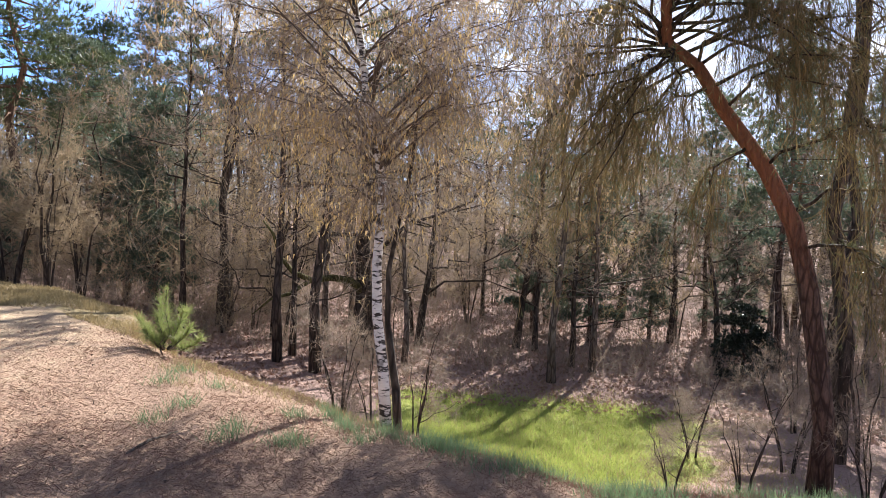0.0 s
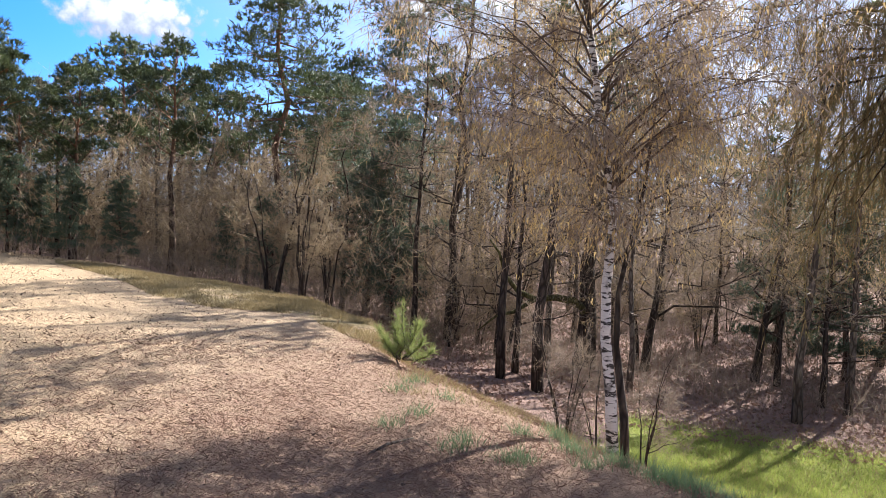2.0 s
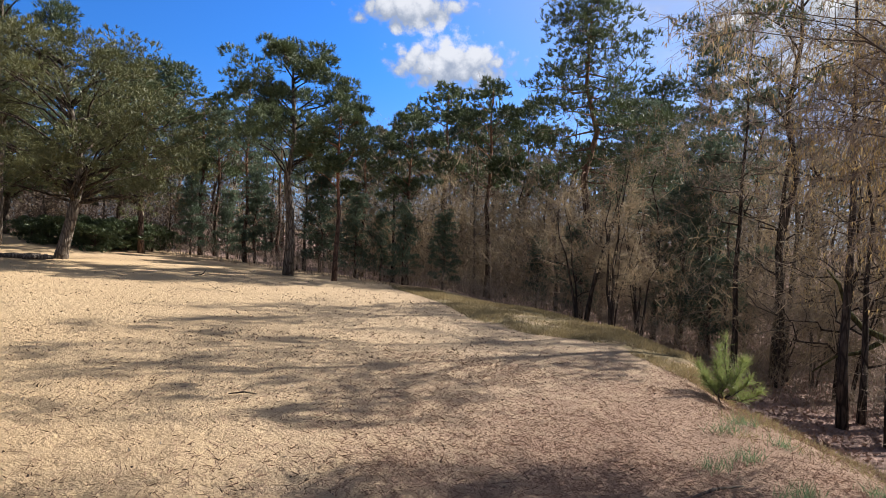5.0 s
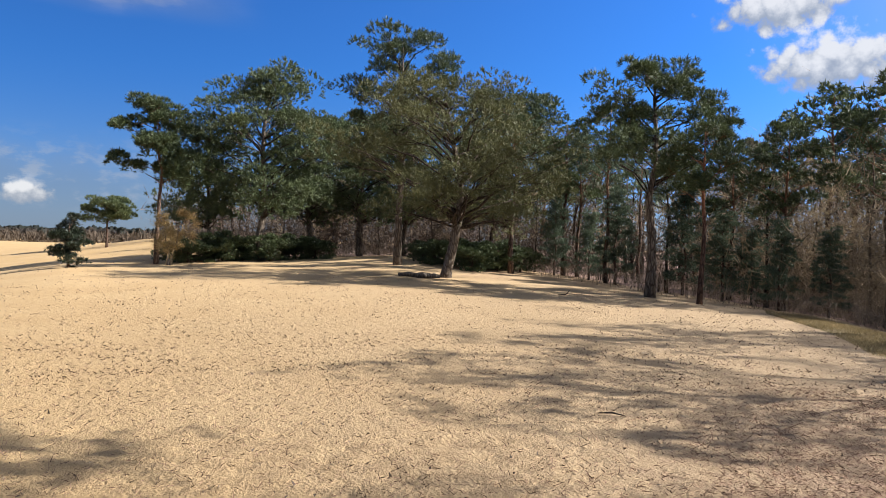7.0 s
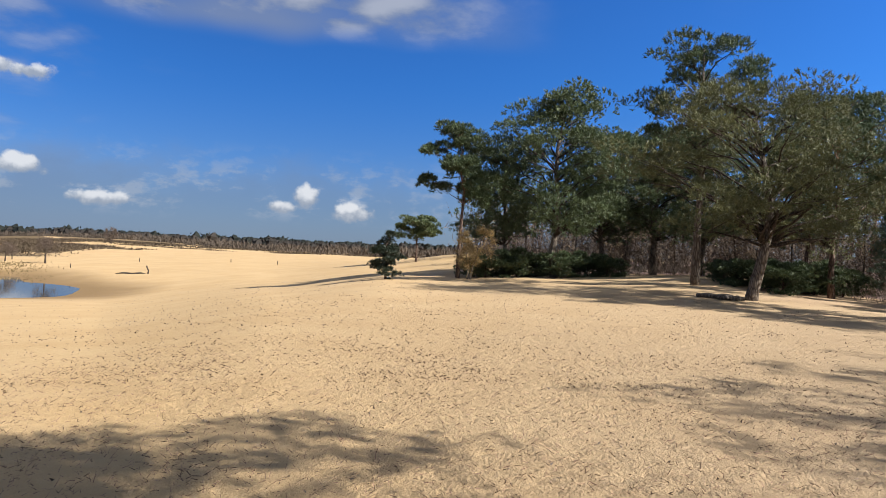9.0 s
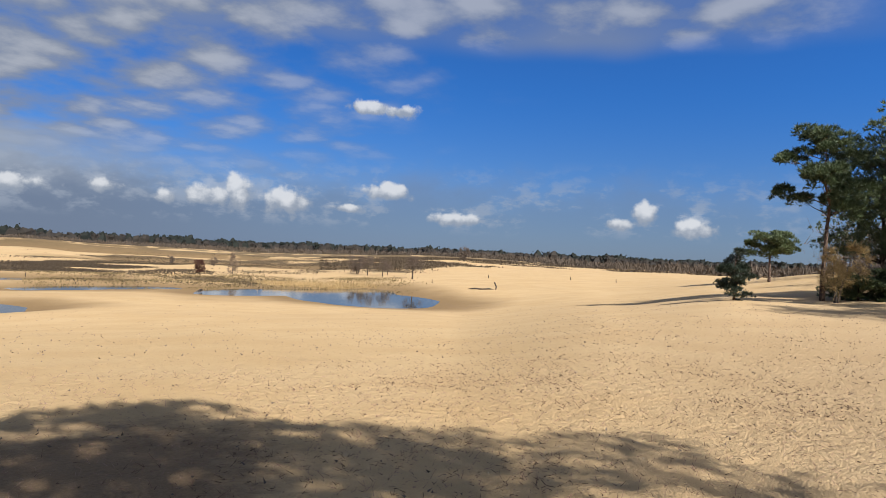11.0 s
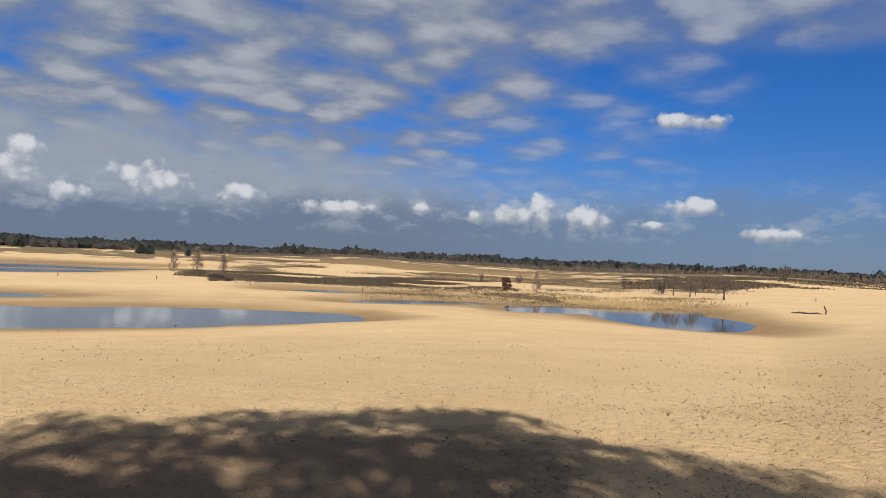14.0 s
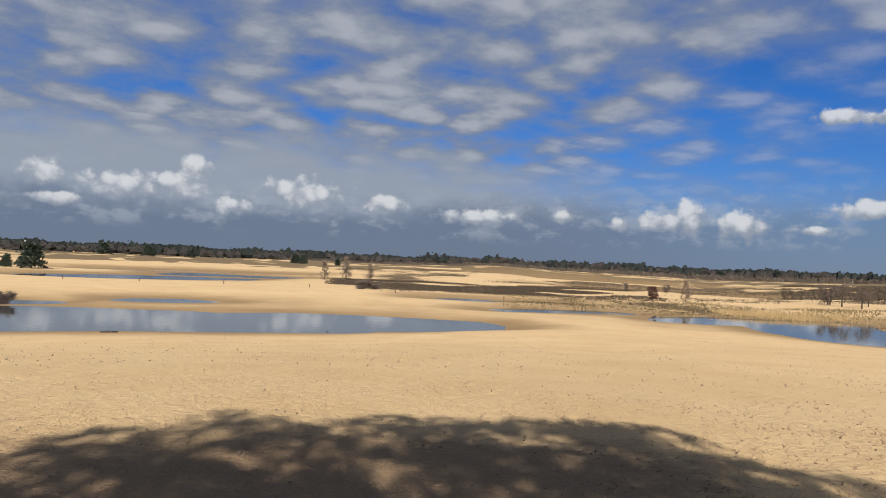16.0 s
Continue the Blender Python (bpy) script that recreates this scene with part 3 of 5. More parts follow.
def build_ground():
    dist = np.concatenate([[0.0], np.geomspace(0.6, 2.4, 14), np.geomspace(2.45, 26, 155), np.geomspace(26.5, 3200, 92)])
    ang = np.radians(np.concatenate([np.arange(-37, 192, 0.36), np.arange(192, 322.5, 2.0)]))
    na = len(ang)
    x = -np.outer(dist, np.sin(ang))
    y = np.outer(dist, np.cos(ang))
    z = land(x, y)
    away = np.hypot(x, y)
    dents = value_noise(x, y, 0.21, 12) * value_noise(x, y, 0.13, 14)
    z = z + smooth01((26 - away) / 14) * value_noise(x, y, 0.6, 11) * 0.007
    z = z + smooth01((11 - away) / 6) * (value_noise(x, y, 0.23, 12) * 0.009 + value_noise(x, y, 0.12, 13) * 0.008 - np.abs(dents) * 0.018)
    nd = len(dist)
    idx = np.arange(nd * na).reshape(nd, na)
    a, b = idx[:-1], idx[1:]
    quads = np.stack([a, b, np.roll(b, -1, 1), np.roll(a, -1, 1)], -1).reshape(-1, 4)
    me = bpy.data.meshes.new("ground")
    me.from_pydata(np.stack([x, y, z], -1).reshape(-1, 3).tolist(), [], quads.tolist())
    me.polygons.foreach_set("use_smooth", [True] * len(me.polygons))
    me.materials.append(SAND)
    x, y, z = x.ravel(), y.ravel(), z.ravel()
    a, d = polar_of(x, y)
    edge = np.interp(a, [-40, -13, 4, 12, 18.6, 23, 28, 36, 43, 52], [5, 4.6, 6.2, 7.5, 8.5, 12, 15, 18, 22, 26])
    masks = {}
    masks["litter"] = 0.72 * smooth01((50 - a) / 40) * smooth01((a + 100) / 30) * smooth01((16 - d) / 11) + 0.3 * smooth01((64 - a) / 20) * smooth01((34 - d) / 14) * smooth01((a - 10) / 10) + 0.30 * smooth01((88 - a) / 50) * smooth01((11 - d) / 8) + 0.5 * smooth01((a - 45) / 8) * smooth01((76 - a) / 8) * smooth01((d - 26) / 4)
    out = (d - edge) / np.maximum(edge * 0.18, 1.0)
    masks["leaf"] = np.maximum(smooth01(out - 0.3) * smooth01((48 - a) / 8), smooth01((d - np.interp(a, [40, 52, 62, 73, 86, 91, 95], [22, 28, 36, 46, 50, 60, 900])) / 4) * (d < 400)) * smooth01((a + 150) / 20)
    masks["grass"] = smooth01((d - 8.2) / 1.5) * smooth01((15.5 - d) / 2.0) * smooth01((a + 27) / 10) * smooth01((6 - a) / 4) * 0.9 + 0.30 * smooth01((d - 4.5) / 1.2) * smooth01((7.5 - d) / 2) * smooth01((a + 35) / 5) * smooth01((-2 - a) / 6)
    inner = bank_inner(a)
    masks["dry"] = 0.75 * smooth01((d - inner + 0.6) / 1.2) * smooth01((edge + 2.0 - d) / 2.0) * smooth01((a - 17) / 6) * smooth01((47 - a) / 3)
    # duff laid where crown shade falls, so that the colour darkens it further
    masks["shade_duff"] = smooth01((a - 118) / 25) * smooth01((212 - a) / 18) * smooth01((9.2 - d) / 3.5) + 0.5 * smooth01((a - 48) / 15) * smooth01((100 - a) / 15) * smooth01((8.5 - d) / 3)
    masks["pale"] = np.interp(a, [-150, -110, 35, 60, 85, 115], [0, 1, 1, 0.6, 0.3, 0]) * smooth01((60 - d) / 20)
    masks["trodden"] = smooth01((38 - d) / 32) * np.interp(a, [90, 120], [1.0, 0.4])
    sd = shore(x, y)
    masks["wet"] = np.maximum(smooth01(1.12 - sd / (3.4 + 0.055 * d)), 0.5 * smooth01((WATER_Z + 0.30 - z) / 0.16)) * (d > 38) * smooth01((a - 100) / 10)
    masks["heath"] = heath_cover(x, y)
    for k, v in masks.items():
        at = me.attributes.new(k, "FLOAT", "POINT")
        at.data.foreach_set("value", np.clip(v, 0, 1).astype(np.float32))
    me.update()
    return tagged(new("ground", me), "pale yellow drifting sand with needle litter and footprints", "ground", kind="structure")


build_ground()
wg = Geo()
wg.v = [(-420, -420, WATER_Z), (60, -420, WATER_Z), (60, -30, WATER_Z), (-420, -30, WATER_Z)]
wg.f = [(0, 1, 2, 3)]
tagged(new("water", wg.mesh("water", WATER, False)), "still shallow ponds reflecting the blue cloudy sky", "water", kind="structure")


# ------------------------------------------------------------------ trees
def tufts(g, rng, centres, away, count, spread, size, width):
    """Brush-like shoots: count needles set along a short stalk at each centre, opening along away."""
    axis = away / (np.linalg.norm(away, axis=1, keepdims=True) + 1e-9)
    c, axis = np.repeat(centres, count, 0), np.repeat(axis, count, 0)
    c = c + axis * (size * rng.uniform(0.0, 0.45, (len(c), 1)))
    d = axis + rng.normal(size=c.shape) * spread
    g.blades(c, d, size * rng.uniform(0.6, 1.0, len(c)), width, rng)


def pad(g, rng, centre, rx, rz, n, count, size, width, spread=0.68):
    """A cushion of needle bunches on the skin of a flat ellipsoid, thinner below."""
    p = rng.normal(size=(n, 3))
    p /= np.linalg.norm(p, axis=1, keepdims=True)
    p[:, 2] = np.where(p[:, 2] < -0.45, -p[:, 2] * 0.8, p[:, 2])
    p *= rng.uniform(0.45, 1.08, (n, 1)) ** 0.6
    away = p.copy()
    away[:, 2] += 0.45
    tufts(g, rng, np.asarray(centre) + p * (rx, rx, rz), away, count, spread, size, width)


def bend(rng, a, b, sag, parts=4, wob=0.06):
    """Points from a to b with a sag and a wobble."""
    a, b = Vector(a), Vector(b)
    ln = (b - a).length
    out = []
    for i in range(parts + 1):
        t = i / parts
        w = math.sin(math.pi * t) * wob * ln
        out.append(a.lerp(b, t) + Vector((rng.normal() * w, rng.normal() * w, -sag * ln * math.sin(math.pi * t) * 0.5 + rng.normal() * w * 0.5)))
    return out


def pine(name, seed, h, r, start, wide, label, pads=26, bunches=46, blades=8, size=0.17, width=0.024, needle=None, lean=(0, 0), shape="round", stem=None, bark_mat=None, lump=1.0, dead=8, group="pines", inner=0.3, category="tree"):
    """A pine: tapered trunk, crooked branches, cushions of needles, dead stubs."""
    rng = np.random.default_rng(seed)
    top = thing(name, label, category, group)
    bm_ = bark_mat or BARK_PINE
    limb_mat = BARK_DARK if bm_ is BARK_GREY else bm_
    if stem is None:
        stem = [(lean[0] * t**1.3 * h + rng.normal() * 0.012 * h * math.sin(3 * t), lean[1] * t**1.3 * h + rng.normal() * 0.012 * h * math.sin(3 * t), h * 0.97 * t - (0.25 if t == 0 else 0)) for t in np.linspace(0, 1, 8)]
    stem = [Vector(p) for p in stem]
    k = len(stem) - 1
    g = Geo()
    g.tube(stem, [r * (1.25 if i == 0 else 1) * (1 - 0.86 * (i / k) ** 1.2) for i in range(k + 1)], 9)
    part("trunk", g, bm_, top)
    zs = [p.z for p in stem]

    def on_stem(z):
        return Vector(tuple(np.interp(z, zs, [p[c] for p in stem]) for c in range(3)))

    leaves = Geo()
    for i in range(pads):
        limb = Geo()
        t = (i + rng.uniform(0, 1)) / pads * 0.95
        z = h * (start + (1 - start) * t)
        reach = {"round": math.sin(math.pi * min(0.20 + t * 0.72, 1)) ** 0.7, "cone": (1.02 - t) ** 0.8, "flat": 0.55 + 0.45 * math.sin(math.pi * t)}[shape]
        ang = i * 2.4 + rng.normal() * 0.5
        out = wide * reach * rng.uniform(inner, 1.0)
        root = on_stem(max(z - out * (0.55 if shape != "cone" else 0.1), h * start * 0.85))
        axis = on_stem(z)
        c = Vector((axis.x + math.cos(ang) * out, axis.y + math.sin(ang) * out, z + (rng.normal() * 0.2 if shape != "cone" else -0.12 * out)))
        limb.tube(bend(rng, root, c, -0.1 if shape != "cone" else 0.12), [r * 0.26, r * 0.19, r * 0.14, r * 0.09, r * 0.04], 4)
        rx = lump * wide * (0.21 if shape != "cone" else 0.20) * rng.uniform(0.7, 1.35)
        pad(leaves, rng, c, rx, rx * (0.6 if shape != "cone" else 0.35), bunches, blades, size, width)
        for _ in range(2):
            s = c + Vector(rng.normal(size=3) * rx * (0.75, 0.75, 0.35))
            limb.tube(bend(rng, c.lerp(root, 0.3), s, 0.0, 2), [r * 0.10, r * 0.06, r * 0.02], 3)
            pad(leaves, rng, s, rx * 0.7, rx * 0.4, bunches // 2, blades, size, width)
        part("branch", limb, limb_mat, top)
    for i in range(dead):
        z = h * rng.uniform(0.25, max(start, 0.35) + 0.1)
        ang, ln = rng.uniform(0, 6.28), rng.uniform(0.3, 1.0) * wide * 0.5
        a = on_stem(z)
        limb = Geo()
        limb.tube(bend(rng, a, a + Vector((math.cos(ang) * ln, math.sin(ang) * ln, rng.uniform(-0.3, 0.3) * ln)), 0.1, 3, 0.1), [r * 0.14, r * 0.10, r * 0.06, r * 0.02], 3)
        part("branch", limb, limb_mat, top, "dead bare branch")
    part("crown", leaves, needle or NEEDLE, top, smooth=False, kind="stuff")
    return top


def bare(name, seed, h, r, label, limbs=11, kids=6, twigs=9, spread=0.75, bole=0.3, mat=None, twig_mat=None, lean=(0, 0), stems=1, twig=0.5, twig_w=0.012, droop=0.0, group="bare trees", category="tree", buds=0):
    """A leafless tree or shrub: trunk, crooked limbs, forked branches and fine twigs."""
    rng = np.random.default_rng(seed)
    top = thing(name, label, category, group)
    fine, tips = Geo(), []
    mat = mat or BARK_DARK
    for s in range(stems):
        trunk = Geo()
        a = rng.uniform(0, 6.28)
        off = (math.cos(a) * spread * 0.35 * (stems > 1), math.sin(a) * spread * 0.35 * (stems > 1))
        hh = h * (1 if s == 0 else rng.uniform(0.65, 0.95))
        rr = r * (1 if s == 0 else rng.uniform(0.5, 0.9))
        pts = [Vector(((lean[0] + off[0]) * t**1.2 * hh + rng.normal() * 0.02 * hh * t + (off[0] * 0.3), (lean[1] + off[1]) * t**1.2 * hh + rng.normal() * 0.02 * hh * t + off[1] * 0.3, hh * t - (0.25 if t == 0 else 0))) for t in np.linspace(0, 1, 8)]
        trunk.tube(pts, [rr * (1.3 if i == 0 else 1) * (1 - 0.9 * (i / 7)) for i in range(8)], 8)
        part("trunk" if stems == 1 else "stem", trunk, mat, top)
        count = max(limbs // stems, 3)
        for i in range(count):
            wood = Geo()
            t = bole + (0.97 - bole) * (i + rng.uniform(0, 1)) / count
            f = min(t * 7, 6.99)
            p = pts[int(f)].lerp(pts[int(f) + 1], f - int(f))
            ang = i * 2.4 + rng.normal() * 0.4
            ln = hh * spread * 0.5 * (1.05 - t * 0.75) * rng.uniform(0.7, 1.15)
            e = p + Vector((math.cos(ang) * ln, math.sin(ang) * ln, ln * rng.uniform(0.15, 0.9)))
            lp = bend(rng, p, e, 0.15, 5, 0.09)
            lr = rr * 0.42 * (1.1 - t)
            wood.tube(lp, [lr, lr * 0.8, lr * 0.6, lr * 0.45, lr * 0.3, lr * 0.15], 4)
            for k in range(kids):
                q = rng.uniform(0.25, 1.0) * 5
                bp = lp[min(int(q), 4)].lerp(lp[min(int(q) + 1, 5)], q - int(q))
                d = Vector(rng.normal(size=3)) + (e - p).normalized() * 0.9 + Vector((0, 0, 0.35 - droop))
                bl = ln * rng.uniform(0.25, 0.55)
                be = bp + d.normalized() * bl
                wood.tube(bend(rng, bp, be, 0.1, 3, 0.1), [lr * 0.32, lr * 0.22, lr * 0.14, lr * 0.06], 3)
                m = twigs
                tt = rng.uniform(0.15, 1.0, m)[:, None]
                c = np.array(bp) * (1 - tt) + np.array(be) * tt
                dd = rng.normal(size=(m, 3)) + np.array(d.normalized()) * 0.8 + np.array((0, 0, 0.3 - droop * 2.2))
                fine.blades(c, dd, twig * rng.uniform(0.5, 1.3, m), twig_w, rng)
                dn = dd / np.linalg.norm(dd, axis=1, keepdims=True)
                tips.append(c + dn * twig * 0.45)
                sub = c + dn * twig * rng.uniform(0.2, 0.7, (m, 1))
                fine.blades(np.repeat(sub, 2, 0), np.repeat(dd, 2, 0) * 0.7 + rng.normal(size=(2 * m, 3)) * 0.7, twig * 0.5, twig_w * 0.7, rng)
            part("branch", wood, mat, top)
    part("twig_spray", fine, twig_mat or TWIG_BROWN, top, smooth=False, kind="stuff")
    if buds:
        g = Geo()
        c = np.concatenate(tips)
        c = c[rng.integers(0, len(c), buds)] + rng.normal(size=(buds, 3)) * 0.08
        d = rng.normal(size=(buds, 3)) * 0.35 + np.array((0, 0, -1.0))
        g.blades(c, d, 0.06, 0.018, rng)
        part("catkin_spray", g, TWIG_TAN, top, "tan hanging catkins", smooth=False, kind="stuff")
    return top


def put(ob, at, d, turn=0.0, scale=1.0, up=0.0):
    p = spot(at, d, up)
    ob.matrix_basis = pose(p.x, p.y, p.z, 0, 0, turn) @ Matrix.Scale(scale, 4)
    return ob


def again(ob, at, d, turn=0.0, scale=1.0, tall=1.0):
    p = spot(at, d)
    return copy_thing(ob, pose(p.x, p.y, p.z, 0, 0, turn) @ Matrix.Diagonal((scale, scale, scale * tall, 1)) @ Matrix.Scale(1 / ob.scale[0], 4))


PINE_LABEL = "tall Scots pine with dark green crown and brown trunk"
BARE_LABEL = "leafless dark-barked tree with fine brown twigs on leaf litter"
rng = np.random.default_rng(5)

# pines on the sand hill
rt = heading(-20)
lone_stem = [(rt.x * a, rt.y * a, z) for a, z in ((-0.1, -0.3), (0.0, 0.3), (0.22, 1.3), (0.42, 2.4), (0.45, 3.4), (0.25, 4.6), (0.0, 5.8), (-0.2, 6.9))]
put(pine("pine_tree", 11, 7.6, 0.23, 0.30, 4.3, "leaning Scots pine with drooping olive green crown on sand", 64, 64, 11, 0.20, 0.026, NEEDLE_OLIVE, shape="round", stem=lone_stem, bark_mat=BARK_GREY, dead=5), 70.0, 28.0)
put(pine("pine_tree", 10, 10.9, 0.19, 0.5, 3.0, "tall dark Scots pine with an open top behind the leaning pine", 34, 60, 10, 0.24, 0.034, bark_mat=BARK_GREY), 74.0, 34.0)
put(pine("pine_tree", 12, 8.0, 0.17, 0.50, 2.5, "Scots pine with rounded dark crown at the wood's edge", 34, 66, 11, 0.20, 0.026, bark_mat=BARK_GREY), 54.2, 25.0)
put(pine("pine_tree", 13, 5.6, 0.085, 0.62, 1.7, "young Scots pine with slim orange trunk at the wood's edge", 15, 60, 8, 0.18, 0.026, bark_mat=BARK_RED), 50.6, 23.0)
big = pine("pine_tree", 14, 10.9, 0.22, 0.26, 4.2, "broad Scots pine with dense dark crown beside sand", 54, 66, 9, 0.26, 0.05, bark_mat=BARK_GREY, lump=1.15)
put(big, 84.6, 42.0)
again(big, 81.0, 46.0, 130, 0.86)
again(big, 88.6, 45.0, 250, 0.76)
again(big, 77.0, 47.0, 60, 0.88)
again(big, 73.5, 46.0, 310, 0.80)
again(big, 65.2, 41.0, 200, 0.92)
put(pine("pine_tree", 15, 8.6, 0.12, 0.52, 2.0, "slim Scots pine with uneven dark crown on the sand's edge", 24, 90, 9, 0.24, 0.04, lean=(0.0, -0.01), lump=1.25), 92.2, 40.0)
put(pine("pine_tree", 16, 2.15, 0.06, 0.06, 0.8, "small bushy dark young pine standing on open sand", 28, 30, 9, 0.18, 0.028, LEAF_DARK, shape="round", dead=2, lump=1.2), 98.0, 36.0)
put(pine("pine_tree", 17, 4.5, 0.13, 0.58, 2.5, "small umbrella-shaped pine on a far sand dune", 20, 80, 8, 0.26, 0.07, shape="flat", dead=2, lump=1.3), 95.6, 75.0)
# pines of the wood
tall = pine("pine_tree", 18, 12.0, 0.17, 0.42, 3.4, "tall Scots pine with tiered branches and orange upper trunk", 42, 44, 10, 0.21, 0.032, NEEDLE, shape="cone", lump=1.25)
put(tall, 31.2, 26.0)
spire = pine("pine_tree", 19, 11.0, 0.11, 0.38, 1.9, "slender pine with blue-green needles behind the sandy bank", 40, 28, 9, 0.20, 0.036, NEEDLE_BLUE, shape="cone", lump=1.3)
put(spire, 22.0, 28.0)
wood_a = pine("pine_tree", 20, 9.0, 0.14, 0.52, 2.6, PINE_LABEL, 20, 38, 7, 0.25, 0.06)
put(wood_a, 42.0, 33.0)
wood_b = pine("pine_tree", 21, 10.0, 0.13, 0.55, 2.3, PINE_LABEL, 18, 38, 7, 0.25, 0.06, NEEDLE_BLUE)
put(wood_b, 46.5, 33.0, 40, 0.72)
wood_c = pine("pine_tree", 22, 11.5, 0.115, 0.58, 2.8, PINE_LABEL, 20, 30, 7, 0.20, 0.03, NEEDLE, bark_mat=BARK_DARK)
put(wood_c, 9.6, 15.2)
for at, d, s in ((16.6, 20.0, 1.0), (-29.4, 11.8, 1.1), (-29, 16.3, 1.15), (27, 38, .9)):
    again(wood_c, at, d, rng.uniform(0, 360), s, rng.uniform(0.98, 1.1))
for at, d, s in ((38.5, 27, .85), (44.9, 26.5, .62), (40.5, 38, .9), (48.5, 30, .7), (57.5, 33, .75), (59.7, 36.5, .75), (60.8, 36.5, .8), (64.9, 34, .95), (66.5, 40, .9), (62.5, 44, .85), (69, 50, .85), (55, 40, .8), (52, 45, .85),
                 (35.5, 36, .95), (25, 42, 1.0), (18.5, 30, .9), (15, 40, .8), (80, 56, .8), (84, 60, .75)):
    again(wood_a if rng.random() < 0.5 else wood_b, at, d, rng.uniform(0, 360), s, rng.uniform(0.95, 1.1))

for at, d, s in ((-14.5, 26, .75), (-20.5, 24, .7), (-26.5, 25, .8), (-8.5, 30, .7), (-31.5, 27, .8), (26.5, 29, .8)):
    again(spire, at, d, rng.uniform(0, 360), s)
for at, d, s in ((25.5, 34, .9), (4.0, 31, .85)):
    again(tall, at, d, rng.uniform(0, 360), s)
for at, d, s in ((-25.5, 19.5, .8), (28.3, 36, 1.0)):
    again(spire, at, d, rng.uniform(0, 360), s)

# the near red-barked pine, bending over the hollow
p0 = spot(-28.4, 9.0)


def toward(at, d, z):
    q = heading(at) * d
    return (q.x - p0.x, q.y - p0.y, z - p0.z)


red_stem = [(0, 0, -0.3), toward(-28.5, 8.9, -0.6), toward(-27.7, 8.8, 0.24), toward(-26.8, 8.8, 0.98), toward(-25.7, 8.8, 1.6), toward(-23.6, 8.8, 2.22), toward(-20.6, 8.8, 2.86), toward(-18.6, 8.8, 3.35), toward(-16.3, 8.7, 3.61), toward(-16.0, 8.4, 4.2), toward(-17.5, 7.6, 6.4), toward(-20.0, 7.2, 8.2), toward(-21.0, 7.2, 9.4)]


